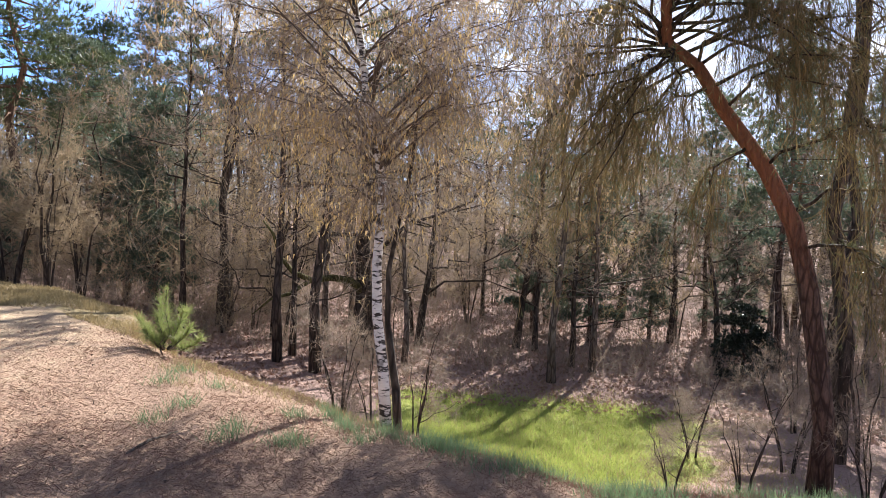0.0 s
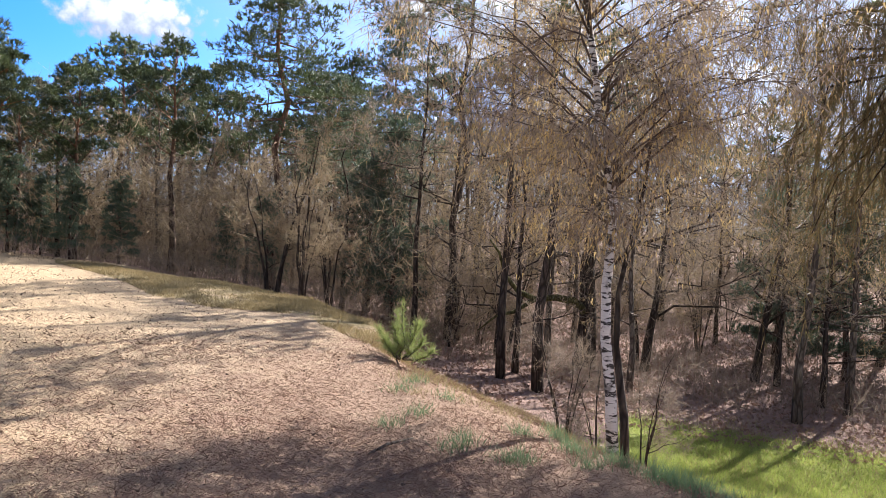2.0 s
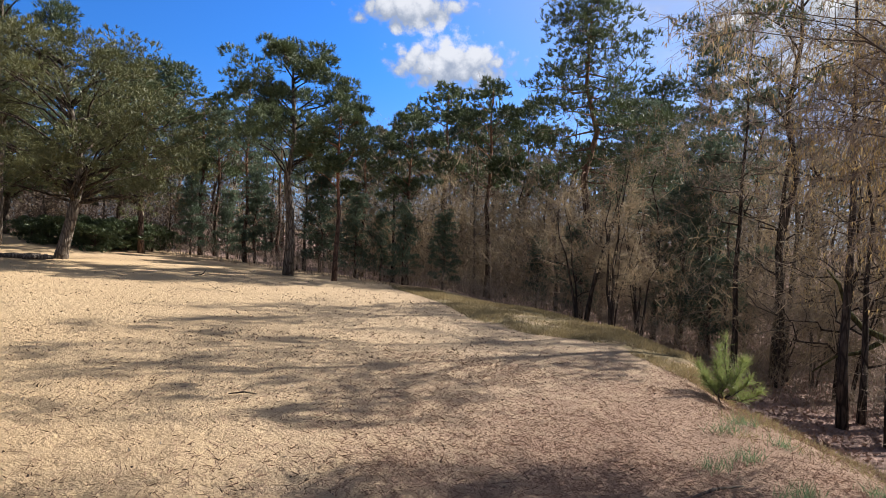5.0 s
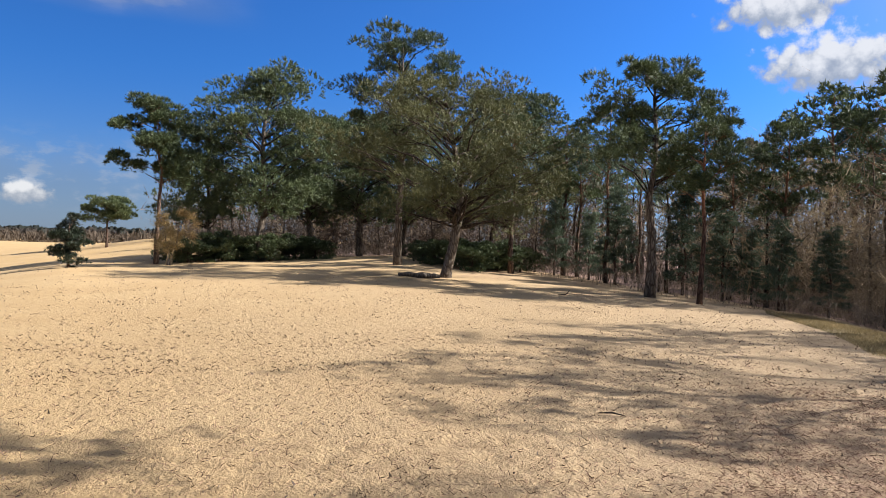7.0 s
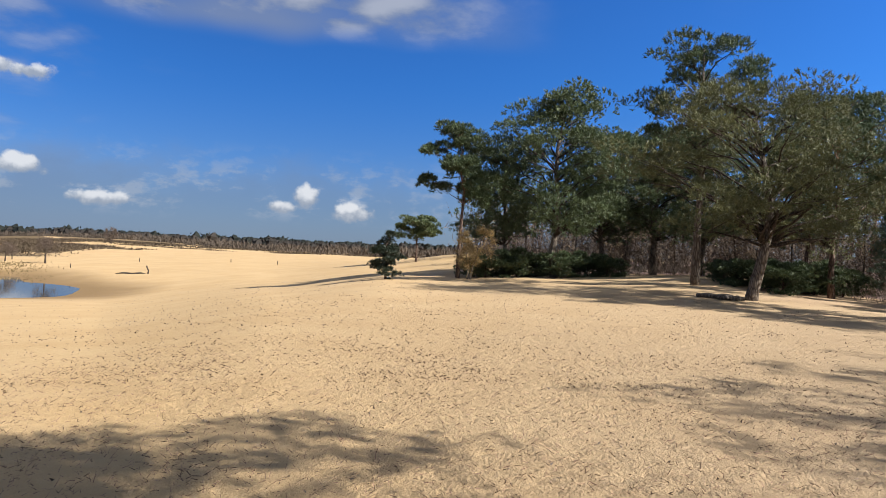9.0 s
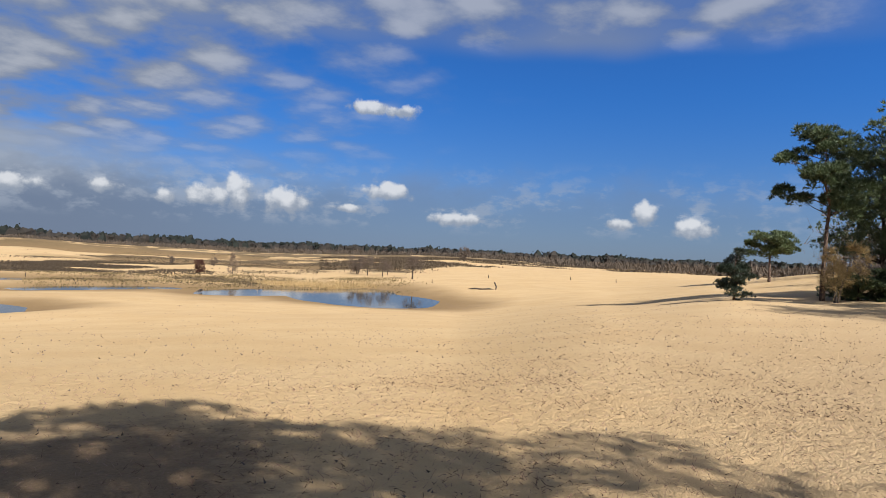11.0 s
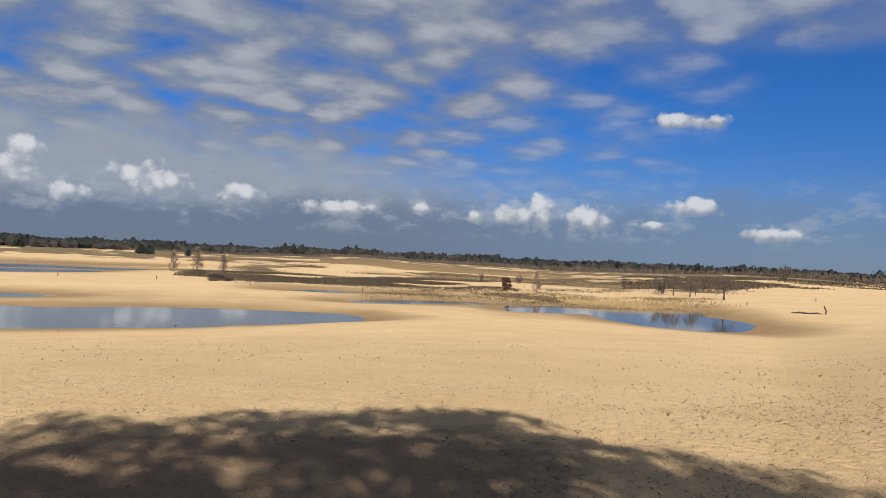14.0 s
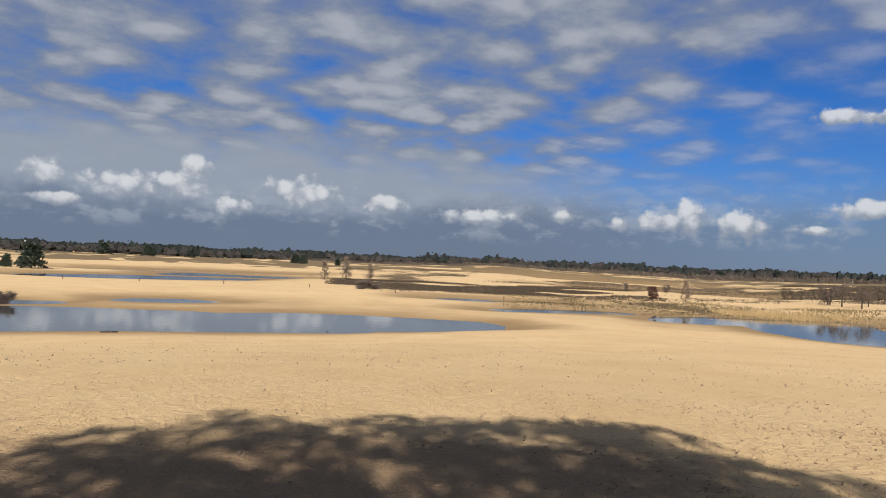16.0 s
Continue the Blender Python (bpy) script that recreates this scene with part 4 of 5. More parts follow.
def red_pine():
    rng = np.random.default_rng(31)
    top = thing("pine_tree", "bent Scots pine with reddish bark and drooping twigs", "tree", "pines")
    g = Geo()
    rad = [0.15, 0.115, 0.108, 0.102, 0.097, 0.09, 0.08, 0.072, 0.066, 0.062, 0.055, 0.04, 0.02]
    g.tube(red_stem, rad, 10)
    part("trunk", g, BARK_RED, top)
    twigs, leaves = Geo(), Geo()
    stem = [Vector(p) for p in red_stem]
    # broad crown overhead, out of view, laid out to shade the sand
    for i in range(58):
        limb = Geo()
        a, q = i * 2.4, math.sqrt((i + 0.5) / 58)
        ca, sa = math.cos(a), math.sin(a)
        c = Vector((2.75 + 3.35 * q * math.copysign(abs(ca) ** 0.7, ca), 6.55 + 2.4 * q * math.copysign(abs(sa) ** 0.7, sa), 8.4 + rng.normal() * 0.18)) - p0
        root = stem[10].lerp(stem[11], rng.uniform(0, 1))
        limb.tube(bend(rng, root, c, -0.1, 4, 0.06), [0.045, 0.035, 0.025, 0.018, 0.008], 4)
        pad(leaves, rng, c, 0.56, 0.26, 92, 7, 0.16, 0.045, 0.55)
        pad(leaves, rng, c + Vector(rng.normal(size=3) * (0.45, 0.45, 0.12)), 0.34, 0.2, 42, 7, 0.16, 0.045, 0.55)
        part("branch", limb, BARK_RED, top)
    # unseen side boughs, added to throw a second, thinner patch of shade
    for i in range(19):
        limb = Geo()
        a, q = i * 2.4, math.sqrt((i + 0.5) / 19)
        c = Vector((-0.75 + 1.0 * q * math.cos(a) - 0.25 * q * math.sin(a), 9.25 + 1.7 * q * math.sin(a), 8.5 + rng.normal() * 0.2)) - p0
        limb.tube(bend(rng, stem[10].lerp(stem[11], rng.uniform(0, 1)), c, -0.1, 4, 0.05), [0.045, 0.035, 0.025, 0.018, 0.008], 4)
        pad(leaves, rng, c, 0.40, 0.2, 26, 7, 0.16, 0.04, 0.55)
        part("branch", limb, BARK_RED, top)
    # hanging, half bare boughs in front of the hollow: start along the stem, bearing, distance and height of the end
    for s, at, d, z in ((6.4, -6.0, 8.2, 2.1), (6.6, -9.0, 8.6, 1.3), (6.8, -3.5, 8.4, 2.8), (6.0, -11.5, 8.0, 1.6), (7.2, -6.0, 7.6, 3.5), (7.0, -17, 7.8, 2.5), (5.5, -15.5, 8.3, 2.3), (5.0, -27, 8.0, 2.9), (6.0, -24, 7.8, 3.5), (4.0, -31, 8.2, 2.2), (3.2, -33, 8.4, 1.6), (7.0, -30, 8.0, 4.1), (7.4, -24, 7.6, 4.3), (7.6, -18, 7.4, 4.6), (7.0, -12, 8.0, 4.3), (2.6, -33, 8.0, 0.8), (4.4, -19.5, 8.5, 1.5), (6.7, -14, 8.8, 3.0), (7.1, -7, 8.9, 3.6), (6.9, -10, 9.2, 2.9), (6.5, -7, 8.5, 2.7), (6.9, -8.5, 8.0, 3.2), (7.0, -4.5, 8.0, 3.5), (6.3, -10, 8.4, 2.2), (6.7, -12.5, 8.6, 2.7), (7.2, -11, 8.9, 3.7), (6.2, -8, 8.9, 1.7), (7.4, -20, 8.3, 4.7), (7.5, -26, 8.6, 4.6), (7.3, -31, 8.8, 4.3), (7.6, -34, 8.2, 4.8), (7.0, -22, 8.0, 3.9), (6.0, -29, 8.6, 3.4), (6.5, -33, 9.0, 3.7), (5.5, -31, 8.8, 3.0), (7.8, -29, 8.0, 5.0), (7.2, -35, 8.5, 4.0), (6.8, -27, 9.2, 4.0), (7.6, -32, 8.4, 3.2), (7.5, -26, 8.0, 2.9), (7.3, -33, 8.6, 2.7), (6.8, -12, 8.3, 2.0), (7.2, -30, 8.2, 2.2)):
        limb = Geo()
        i = int(s) + 1
        a = stem[i].lerp(stem[i + 1], s + 1 - i)
        e = Vector(toward(at, d, z))
        pts = bend(rng, a, e + Vector((0, 0, 0.35)), -0.25, 5, 0.07)
        limb.tube(pts, [0.024, 0.019, 0.015, 0.011, 0.008, 0.005], 5)
        part("branch", limb, BARK_DARK, top)
        for _ in range(18 if at > -13 and z < 3.2 else 22):
            q = rng.uniform(1.4, 5)
            b = pts[min(int(q), 4)].lerp(pts[min(int(q) + 1, 5)], q - int(q))
            way, ln = (e - a).normalized(), rng.uniform(0.35, 1.0)
            out = Vector((rng.normal() * 0.3, rng.normal() * 0.3, 0)) + way * 0.35
            pp = [b, b + out * ln * 0.4 + Vector((0, 0, 0.02)), b + out * ln * 0.75 + Vector((0, 0, -0.22 * ln)), b + out * ln * 0.95 + Vector((0, 0, -0.6 * ln)), b + out * ln * 1.0 + Vector((rng.normal() * 0.05, rng.normal() * 0.05, -ln))]
            twigs.tube(pp, [0.006, 0.005, 0.004, 0.003, 0.0015], 3)
            m = 16
            f = rng.uniform(0.6, 4, m)
            c = np.array([pp[min(int(v), 3)].lerp(pp[min(int(v) + 1, 4)], v - int(v)) for v in f])
            dd = rng.normal(size=(m, 3)) * 0.45 + np.array((0, 0, -0.9)) + np.array(out) * 0.6
            twigs.blades(c, dd, 0.34 * rng.uniform(0.5, 1.4, m), 0.007, rng)
            ends = np.array([pp[4], pp[3]])
            tufts(leaves, rng, ends, np.tile(np.array(pp[4] - pp[3]), (2, 1)), 7, 0.35, 0.08, 0.007)
            if at < -13 or z > 3.2:
                tufts(leaves, rng, np.array([b, pp[2]]), np.tile(np.array(out + Vector((0, 0, 0.4))), (2, 1)), 6, 0.4, 0.11, 0.008)
    part("twig_spray", twigs, TWIG_HANG, top, "olive brown hanging twigs", smooth=False, kind="stuff")
    part("crown", leaves, NEEDLE_OLIVE, top, smooth=False, kind="stuff")
    top.matrix_basis = pose(*p0)
    return top


TWIG_HANG = plant("hanging_twigs", (0.085, 0.065, 0.03), (0.27, 0.205, 0.095), 0.25, 0.8, 1.5)
red_pine()


# the birch on the brink
def birch():
    rng = np.random.default_rng(41)
    base = spot(3.5, 6.7)
    top = thing("birch_tree", "young white-barked birch with fine hanging brown twigs", "tree")

    def to(at, d, z):
        q = heading(at) * d
        return Vector((q.x - base.x, q.y - base.y, z - base.z))

    pts = [Vector((0, 0, -0.35)), to(4.2, 6.6, 0.14), to(4.8, 6.6, 0.61), to(5.0, 6.6, 1.08), to(4.8, 6.6, 1.54), to(4.8, 6.6, 1.85), to(5.5, 6.6, 2.15), to(6.2, 6.6, 2.5), to(6.7, 6.6, 2.95), to(7.6, 6.6, 3.5), to(7.6, 6.5, 5.0), to(7.2, 6.4, 6.6), to(6.8, 6.4, 8.0)]
    rad = [0.062, 0.050, 0.046, 0.043, 0.040, 0.038, 0.035, 0.033, 0.030, 0.027, 0.020, 0.012, 0.005]
    g = Geo()
    g.tube(pts, rad, 10)
    part("trunk", g, BARK_BIRCH, top)
    g = Geo()
    second = [Vector((0.10, 0.02, -0.35)), to(3.1, 6.65, -0.07), to(3.5, 6.7, 0.2), to(4.0, 6.7, 0.56), to(4.05, 6.75, 1.03), to(3.6, 6.85, 1.35), to(2.6, 7.0, 2.0), to(2.0, 7.1, 2.9), to(1.2, 7.3, 4.0)]
    g.tube(second, [0.044, 0.040, 0.035, 0.028, 0.023, 0.020, 0.016, 0.011, 0.005], 8)
    part("stem", g, BARK_DARK, top, "second slimmer dark stem")
    twigs, buds = Geo(), Geo()
    for i in range(90):
        limb = Geo()
        f = rng.uniform(5.0, 11.6) if i > 40 else rng.uniform(4.0, 9.5)
        src = pts if rng.random() < 0.85 or f > 7.9 else second
        p = src[min(int(f), len(src) - 2)].lerp(src[min(int(f) + 1, len(src) - 1)], f - int(f))
        a = i * 2.4 + rng.normal() * 0.4
        ln = np.interp(f, [4.0, 6.0, 8, 10, 11.6], [0.9, 1.5, 2.0, 1.7, 0.7]) * rng.uniform(0.6, 1.15)
        e = p + Vector((math.cos(a) * ln, math.sin(a) * ln, ln * rng.uniform(0.1, 0.75)))
        lp = bend(rng, p, e, -0.25, 5, 0.05)
        limb.tube(lp, [0.011, 0.009, 0.007, 0.005, 0.0035, 0.0015], 4)
        for k in range(12):
            q = rng.uniform(0.8, 5)
            b = lp[min(int(q), 4)].lerp(lp[min(int(q) + 1, 5)], q - int(q))
            d = Vector(rng.normal(size=3)) * 0.5 + (e - p).normalized() * 0.7 + Vector((0, 0, -0.2))
            bl = rng.uniform(0.25, 0.65)
            be = b + d.normalized() * bl + Vector((0, 0, -0.25 * bl))
            limb.tube(bend(rng, b, be, -0.2, 3, 0.06), [0.004, 0.003, 0.002, 0.001], 3)
            m = 14
            tt = rng.uniform(0.1, 1, m)[:, None]
            c = np.array(b) * (1 - tt) + np.array(be) * tt
            dd = rng.normal(size=(m, 3)) * 0.55 + np.array((0, 0, -0.55)) + np.array(d.normalized()) * 0.5
            twigs.blades(c, dd, 0.32 * rng.uniform(0.4, 1.3, m), 0.007, rng)
            ends = c + dd / np.linalg.norm(dd, axis=1, keepdims=True) * 0.2
            buds.blades(ends, np.tile((0, 0, -1.0), (m, 1)) + rng.normal(size=(m, 3)) * 0.3, 0.05, 0.013, rng)
        part("branch", limb, TWIG_DARK, top)
    part("twig_spray", twigs, TWIG_BROWN, top, smooth=False, kind="stuff")
    part("catkin_spray", buds, TWIG_TAN, top, "tan hanging catkins", smooth=False, kind="stuff")
    top.matrix_basis = pose(*base)
    return top


birch()

# leafless trees and shrubs of the hollow
oak = bare("bare_tree", 51, 9.0, 0.25, "old leafless oak with thick dark trunk and mossy boughs", 14, 9, 10, 0.9, 0.22, twig=0.45)
g = Geo()
ob_ = spot(6.1, 18.7)


def rel(at, d, z):
    q = heading(at) * d
    return Vector((q.x - ob_.x, q.y - ob_.y, z - ob_.z))


g.tube([rel(6.1, 18.7, -0.6), rel(7.2, 18.2, -0.25), rel(8.6, 17.8, -0.15), rel(10.2, 17.5, -0.2), rel(11.6, 17.3, 0.0), rel(12.6, 17.2, 0.35), rel(13.2, 17.2, 0.9), rel(14.0, 17.1, 1.2)], [0.13, 0.10, 0.085, 0.075, 0.06, 0.05, 0.035, 0.015], 7)
g.tube([rel(10.2, 17.5, -0.2), rel(11.8, 17.2, -0.5), rel(13.2, 17.0, -0.6), rel(14.6, 16.9, -0.95)], [0.06, 0.045, 0.03, 0.012], 6)
part("branch", g, BARK_MOSS, oak, "low curved mossy bough")
put(oak, 6.1, 18.7)
slim_a = bare("bare_tree", 52, 8.5, 0.11, BARE_LABEL, 13, 8, 9, 0.8, 0.2, twig=0.5, twig_w=0.011)
put(slim_a, 17.0, 20.5)
slim_b = bare("bare_tree", 53, 9.0, 0.09, BARE_LABEL, 13, 8, 9, 0.7, 0.18, twig=0.5, mat=BARK_GREY, twig_w=0.011)
put(slim_b, 9.0, 19.0, 20)
crook = bare("bare_tree", 54, 7.0, 0.10, BARE_LABEL, 12, 8, 9, 1.0, 0.12, lean=(0.12, 0.1), twig=0.45, twig_w=0.011)
put(crook, 1.6, 19.0)
shrub_a = bare("bare_shrub", 55, 4.0, 0.05, "many-stemmed leafless shrub with grey brown twigs", 20, 6, 8, 0.75, 0.2, stems=6, twig=0.4, twig_w=0.012, twig_mat=TWIG_PALE, group="shrubs", category="shrub")
put(shrub_a, 28.7, 18.5)
again(shrub_a, 31.0, 19.5, 90, 1.15)
again(shrub_a, 26.6, 20.0, 200, 1.05)
shrub_b = bare("bare_shrub", 56, 2.8, 0.03, "low leafless thicket shrub with tan twigs", 18, 6, 8, 0.9, 0.1, stems=5, twig=0.35, twig_w=0.011, group="shrubs", category="shrub")
put(shrub_b, 14.0, 24.0)
tan_tree = bare("bare_tree", 57, 7.0, 0.08, "leafless small tree full of tan buds", 14, 8, 11, 0.85, 0.15, twig=0.45, twig_w=0.012, twig_mat=TWIG_PALE, buds=2400)
put(tan_tree, 11.5, 17.0)
tall_tan = bare("bare_tree", 58, 10.5, 0.10, "tall leafless tree with a dense crown of tan twigs", 18, 8, 10, 0.75, 0.4, twig=0.5, twig_w=0.014, buds=2600)
put(tall_tan, 12.6, 16.2)
again(tall_tan, 19.8, 19.5, 140, 0.85)
kinds = (slim_a, slim_b, crook, tan_tree, tan_tree, slim_b)
for at, d, s in ((16.2, 20.7, .95), (23.7, 23.5, .8), (22.1, 24, .85), (13.5, 23, .9), (4.0, 24, 1), (-1.2, 33, 1.0), (-6.2, 19.3, 1.0), (-7.8, 19.2, .95), (-10.7, 17.6, .9), (2.6, 16.5, .8), (-9.2, 15.8, 1.0), (-12.3, 17.2, .95), (-3.5, 24, .9), (-14, 24, 1.0), (-18, 22, .9), (-21.5, 19, .85), (-25, 22, .95), (-31, 19, .9), (-24, 28, 1.1), (-11, 30, 1.1),
                 (7.5, 28, 1.0), (10.5, 31, 1.1), (20, 31, 1.0), (26, 30, .9), (29.5, 28, .8), (33, 27, .8), (34, 33, .9), (37, 31, .85), (39.5, 29, .8), (43, 30, .75), (46, 28, .7), (49, 33, .75), (51.5, 36, .8), (53, 30, .65), (56, 37, .8), (58.5, 42, .8), (63, 38, .75), (67.5, 42, .8), (71, 45, .8), (75.5, 49, .8), (79, 52, .8), (83, 50, .75), (5.0, 34, 1.1), (15, 30, 1.1), (-16, 34, 1.1), (-28, 36, 1.1), (0.5, 27, 1.0), (19, 26, .75),
                 (13.0, 19.0, .85), (7.0, 22, .9), (20.5, 22, .7), (25.5, 24, .75)):
    again(kinds[int(rng.integers(0, len(kinds)))], at, d, rng.uniform(0, 360), s, rng.uniform(0.9, 1.1))
for i in range(46):
    at = rng.uniform(-34, 90)
    lo = float(np.interp(at, [-34, 10, 20, 28, 36, 50, 62, 75, 92], [18.5, 18, 20, 23, 24, 28, 36, 46, 50]))
    again(shrub_a if rng.random() < 0.4 else shrub_b, at, lo + rng.uniform(0, 14), rng.uniform(0, 360), rng.uniform(0.7, 1.2))
for at, d, s in ((-18.5, 8.6, .4), (-23.5, 8.4, .45), (-31.5, 8.4, .5), (-26.5, 10.5, .6), (-20, 11, .5), (-31, 12, .7), (-27, 13.5, .7), (7.5, 7.6, .45), (5.0, 7.5, .35), (1.5, 7.4, .4)):
    again(shrub_b, at, d, rng.uniform(0, 360), s, rng.uniform(0.9, 1.3))


def far_wood():
    """Dense woodland behind the first trees, too far to tell trees apart."""
    rng = np.random.default_rng(61)
    g, fine, leaves = Geo(), Geo(), Geo()
    for i in range(560):
        at = rng.uniform(-45, 91)
        d = float(np.interp(at, [-45, 40, 60, 75, 91], [36, 38, 46, 56, 60])) + rng.uniform(0, 40)
        p = spot(at, d)
        h = rng.uniform(6.0, 9.5) * (0.8 if at > 45 else 1.0)
        g.tube([p + Vector((0, 0, -0.2)), p + Vector((rng.normal() * 0.2, rng.normal() * 0.2, h * 0.5)), p + Vector((rng.normal() * 0.6, rng.normal() * 0.6, h))], [0.11, 0.08, 0.02], 4)
        m = 120
        c = np.array(p) + rng.normal(size=(m, 3)) * (1.5, 1.5, h * 0.26) + np.array((0, 0, h * 0.48))
        c[:, 2] = np.maximum(c[:, 2], p.z + 0.2)
        fine.blades(c, rng.normal(size=(m, 3)) + np.array((0, 0, 0.5)), rng.uniform(0.5, 1.5, m), 0.06, rng)
        if rng.random() < 0.35:
            for _ in range(7):
                pad(leaves, rng, np.array(p) + rng.normal(size=3) * (1.2, 1.2, 0.9) + np.array((0, 0, h * 0.9)), 0.9, 0.5, 16, 5, 0.36, 0.13)
    ob = thing("woodland", "dense leafless woodland with scattered pines in the distance", "woods", kind="stuff")
    part("trunks", g, BARK_DARK, ob, smooth=False, kind="stuff")
    part("brush", fine, TWIG_MID, ob, smooth=False, kind="stuff")
    part("crowns", leaves, NEEDLE, ob, smooth=False, kind="stuff")


def undergrowth():
    rng = np.random.default_rng(62)
    g = Geo()
    n = 11000
    at = rng.uniform(-36, 90, n)
    lo = np.interp(at, [-36, 10, 20, 28, 36, 50, 62, 75, 90], [15.5, 16.5, 18, 19, 21, 25, 33, 42, 45])
    d = lo + rng.uniform(0, 1, n) ** 1.3 * 22
    x, y = -d * np.sin(np.radians(at)), d * np.cos(np.radians(at))
    c = np.stack([x, y, land(x, y) - 0.02], 1)
    dd = rng.normal(size=(n, 3)) * 0.35 + np.array((0, 0, 1.0))
    g.blades(c, dd, rng.uniform(0.3, 1.6, n) ** 1.2, 0.014, rng)
    mid = c + dd / np.linalg.norm(dd, axis=1, keepdims=True) * 0.4
    g.blades(np.repeat(mid, 3, 0), rng.normal(size=(3 * n, 3)) + np.array((0, 0, 0.6)), rng.uniform(0.2, 0.8, 3 * n), 0.010, rng)
    tagged(new("undergrowth", g.mesh("undergrowth", TWIG_BROWN, False)), "tangle of bare twigs and saplings on leaf litter", "undergrowth", kind="stuff")


def thicket(seed, n, lo_at, hi_at, gap, deep, high, mat, label, width):
    """Airy brush of fine branches filling the wood behind its edge."""
    rng = np.random.default_rng(seed)
    g = Geo()
    clumps = n // 60
    at = rng.uniform(lo_at, hi_at, clumps)
    d = np.interp(at, [-36, -20, 0, 10, 20, 28, 36, 50, 62, 75, 90], [17, 17.5, 17.5, 17.5, 19, 21, 23, 27, 35, 44, 48]) + gap + rng.uniform(0, deep, clumps)
    tall = high * rng.uniform(0.35, 1.0, clumps)
    x, y = -d * np.sin(np.radians(at)), d * np.cos(np.radians(at))
    base = np.stack([x, y, land(x, y)], 1)
    k = rng.integers(0, clumps, n)
    t = rng.uniform(0.02, 1, n)
    c = base[k] + rng.normal(size=(n, 3)) * (0.25 + 0.75 * t)[:, None] * (1, 1, 0.2)
    c[:, 2] = base[k, 2] + t * tall[k]
    out = (c - base[k]) * (1, 1, 0)
    g.blades(c, out * 0.8 + rng.normal(size=(n, 3)) * 0.5 + np.array((0, 0, 0.6)), rng.uniform(0.35, 1.1, n), width, rng)
    tagged(new("undergrowth", g.mesh("undergrowth", mat, False)), label, "undergrowth", kind="stuff")


far_wood()
undergrowth()
thicket(63, 34000, -36, 48, 0.5, 22, 6.5, TWIG_BROWN, "tan brown thicket of bare saplings in the hollow", 0.014)
thicket(64, 16000, -36, 48, 3.0, 18, 5.0, TWIG_MID, "brown thicket of bare saplings between the trees", 0.02)
# dark twig colour here stands in for deep shade beneath the pines
thicket(65, 16000, 60, 90, 1.0, 18, 4.5, TWIG_DARK, "thicket of bare saplings, darkened for the shade under the pines", 0.035)
thicket(67, 12000, 30, 50, 1.0, 18, 6.0, TWIG_PALE, "brown thicket of bare saplings behind the pines", 0.028)
thicket(68, 14000, 14, 46, 0.2, 12, 4.5, TWIG_PALE, "sunlit pale thicket of bare saplings behind the bank", 0.016)
thicket(66, 12000, 36, 90, 3.0, 14, 5.0, TWIG_DARK, "brown bare saplings under the pines", 0.03)
put(pine("holly_bush", 71, 1.5, 0.05, 0.05, 0.7, "dark evergreen holly bush among bare trees", 26, 60, 6, 0.07, 0.04, LEAF_DARK, shape="round", lump=1.5, dead=0, group="shrubs", category="bush"), -23.2, 17.8)


def sapling():
    rng = np.random.default_rng(72)
    top = thing("young_pine", "bright yellow-green young pine sapling on the sandy bank", "sapling", "shrubs")
    leaves = Geo()
    for i, (x, y, z) in enumerate(((0, 0, 0.78), (0.20, 0.05, 0.55), (-0.18, 0.1, 0.62), (0.05, -0.2, 0.5), (0.34, 0.0, 0.36), (-0.30, -0.1, 0.42), (0.1, 0.25, 0.5), (-0.1, -0.22, 0.34), (0.42, 0.1, 0.22), (-0.38, 0.12, 0.26))):
        g = Geo()
        pts = bend(rng, (x * 0.1, y * 0.1, -0.05 if i == 0 else 0.08), (x, y, z), 0.25, 4, 0.04)
        g.tube(pts, [0.014, 0.011, 0.008, 0.006, 0.004], 5)
        part("trunk" if i == 0 else "branch", g, BARK_GREY, top)
        m = 300
        q = rng.uniform(1.0, 4, m) ** 1.0
        c = np.array([pts[min(int(v), 3)].lerp(pts[min(int(v) + 1, 4)], v - int(v)) for v in q])
        d = rng.normal(size=(m, 3)) * 0.55 + np.array((x * 0.8, y * 0.8, 0.75))
        leaves.blades(c, d, 0.15 * rng.uniform(0.6, 1.2, m), 0.007, rng)
    part("crown", leaves, NEEDLE_YOUNG, top, smooth=False, kind="stuff")
    return top


put(sapling(), 20.6, 8.5, -20, 0.95)
dark_pine = pine("pine_tree", 73, 5.5, 0.08, 0.12, 1.5, "blue-green bushy pine in the wood", 34, 34, 8, 0.19, 0.034, NEEDLE_BLUE, shape="cone", dead=0, lump=1.3)
put(dark_pine, 23.5, 24.0)
for at, d, s in ((-16.5, 22.5, .7), (-22.5, 24, .8), (-30, 23, .8), (31.5, 25, .6), (55.5, 45, .5), (34.5, 25.5, .45), (47.0, 27.5, .5)):
    again(dark_pine, at, d, rng.uniform(0, 360), s)
again(dark_pine, 21.6, 22.5, 40, 1.15)
for at, d, s in ((49.0, 27.5, .6), (51.8, 29.0, .75), (45.2, 25.5, .55), (56.8, 33.0, .8), (58.8, 34.5, .6), (42.0, 25.0, .5), (61.5, 36.0, .7)):
    again(dark_pine, at, d, at * 37, s)
again(dark_pine, -7.5, 22.0, 120, 0.9)
again(dark_pine, -12.0, 21.0, 200, 1.0)
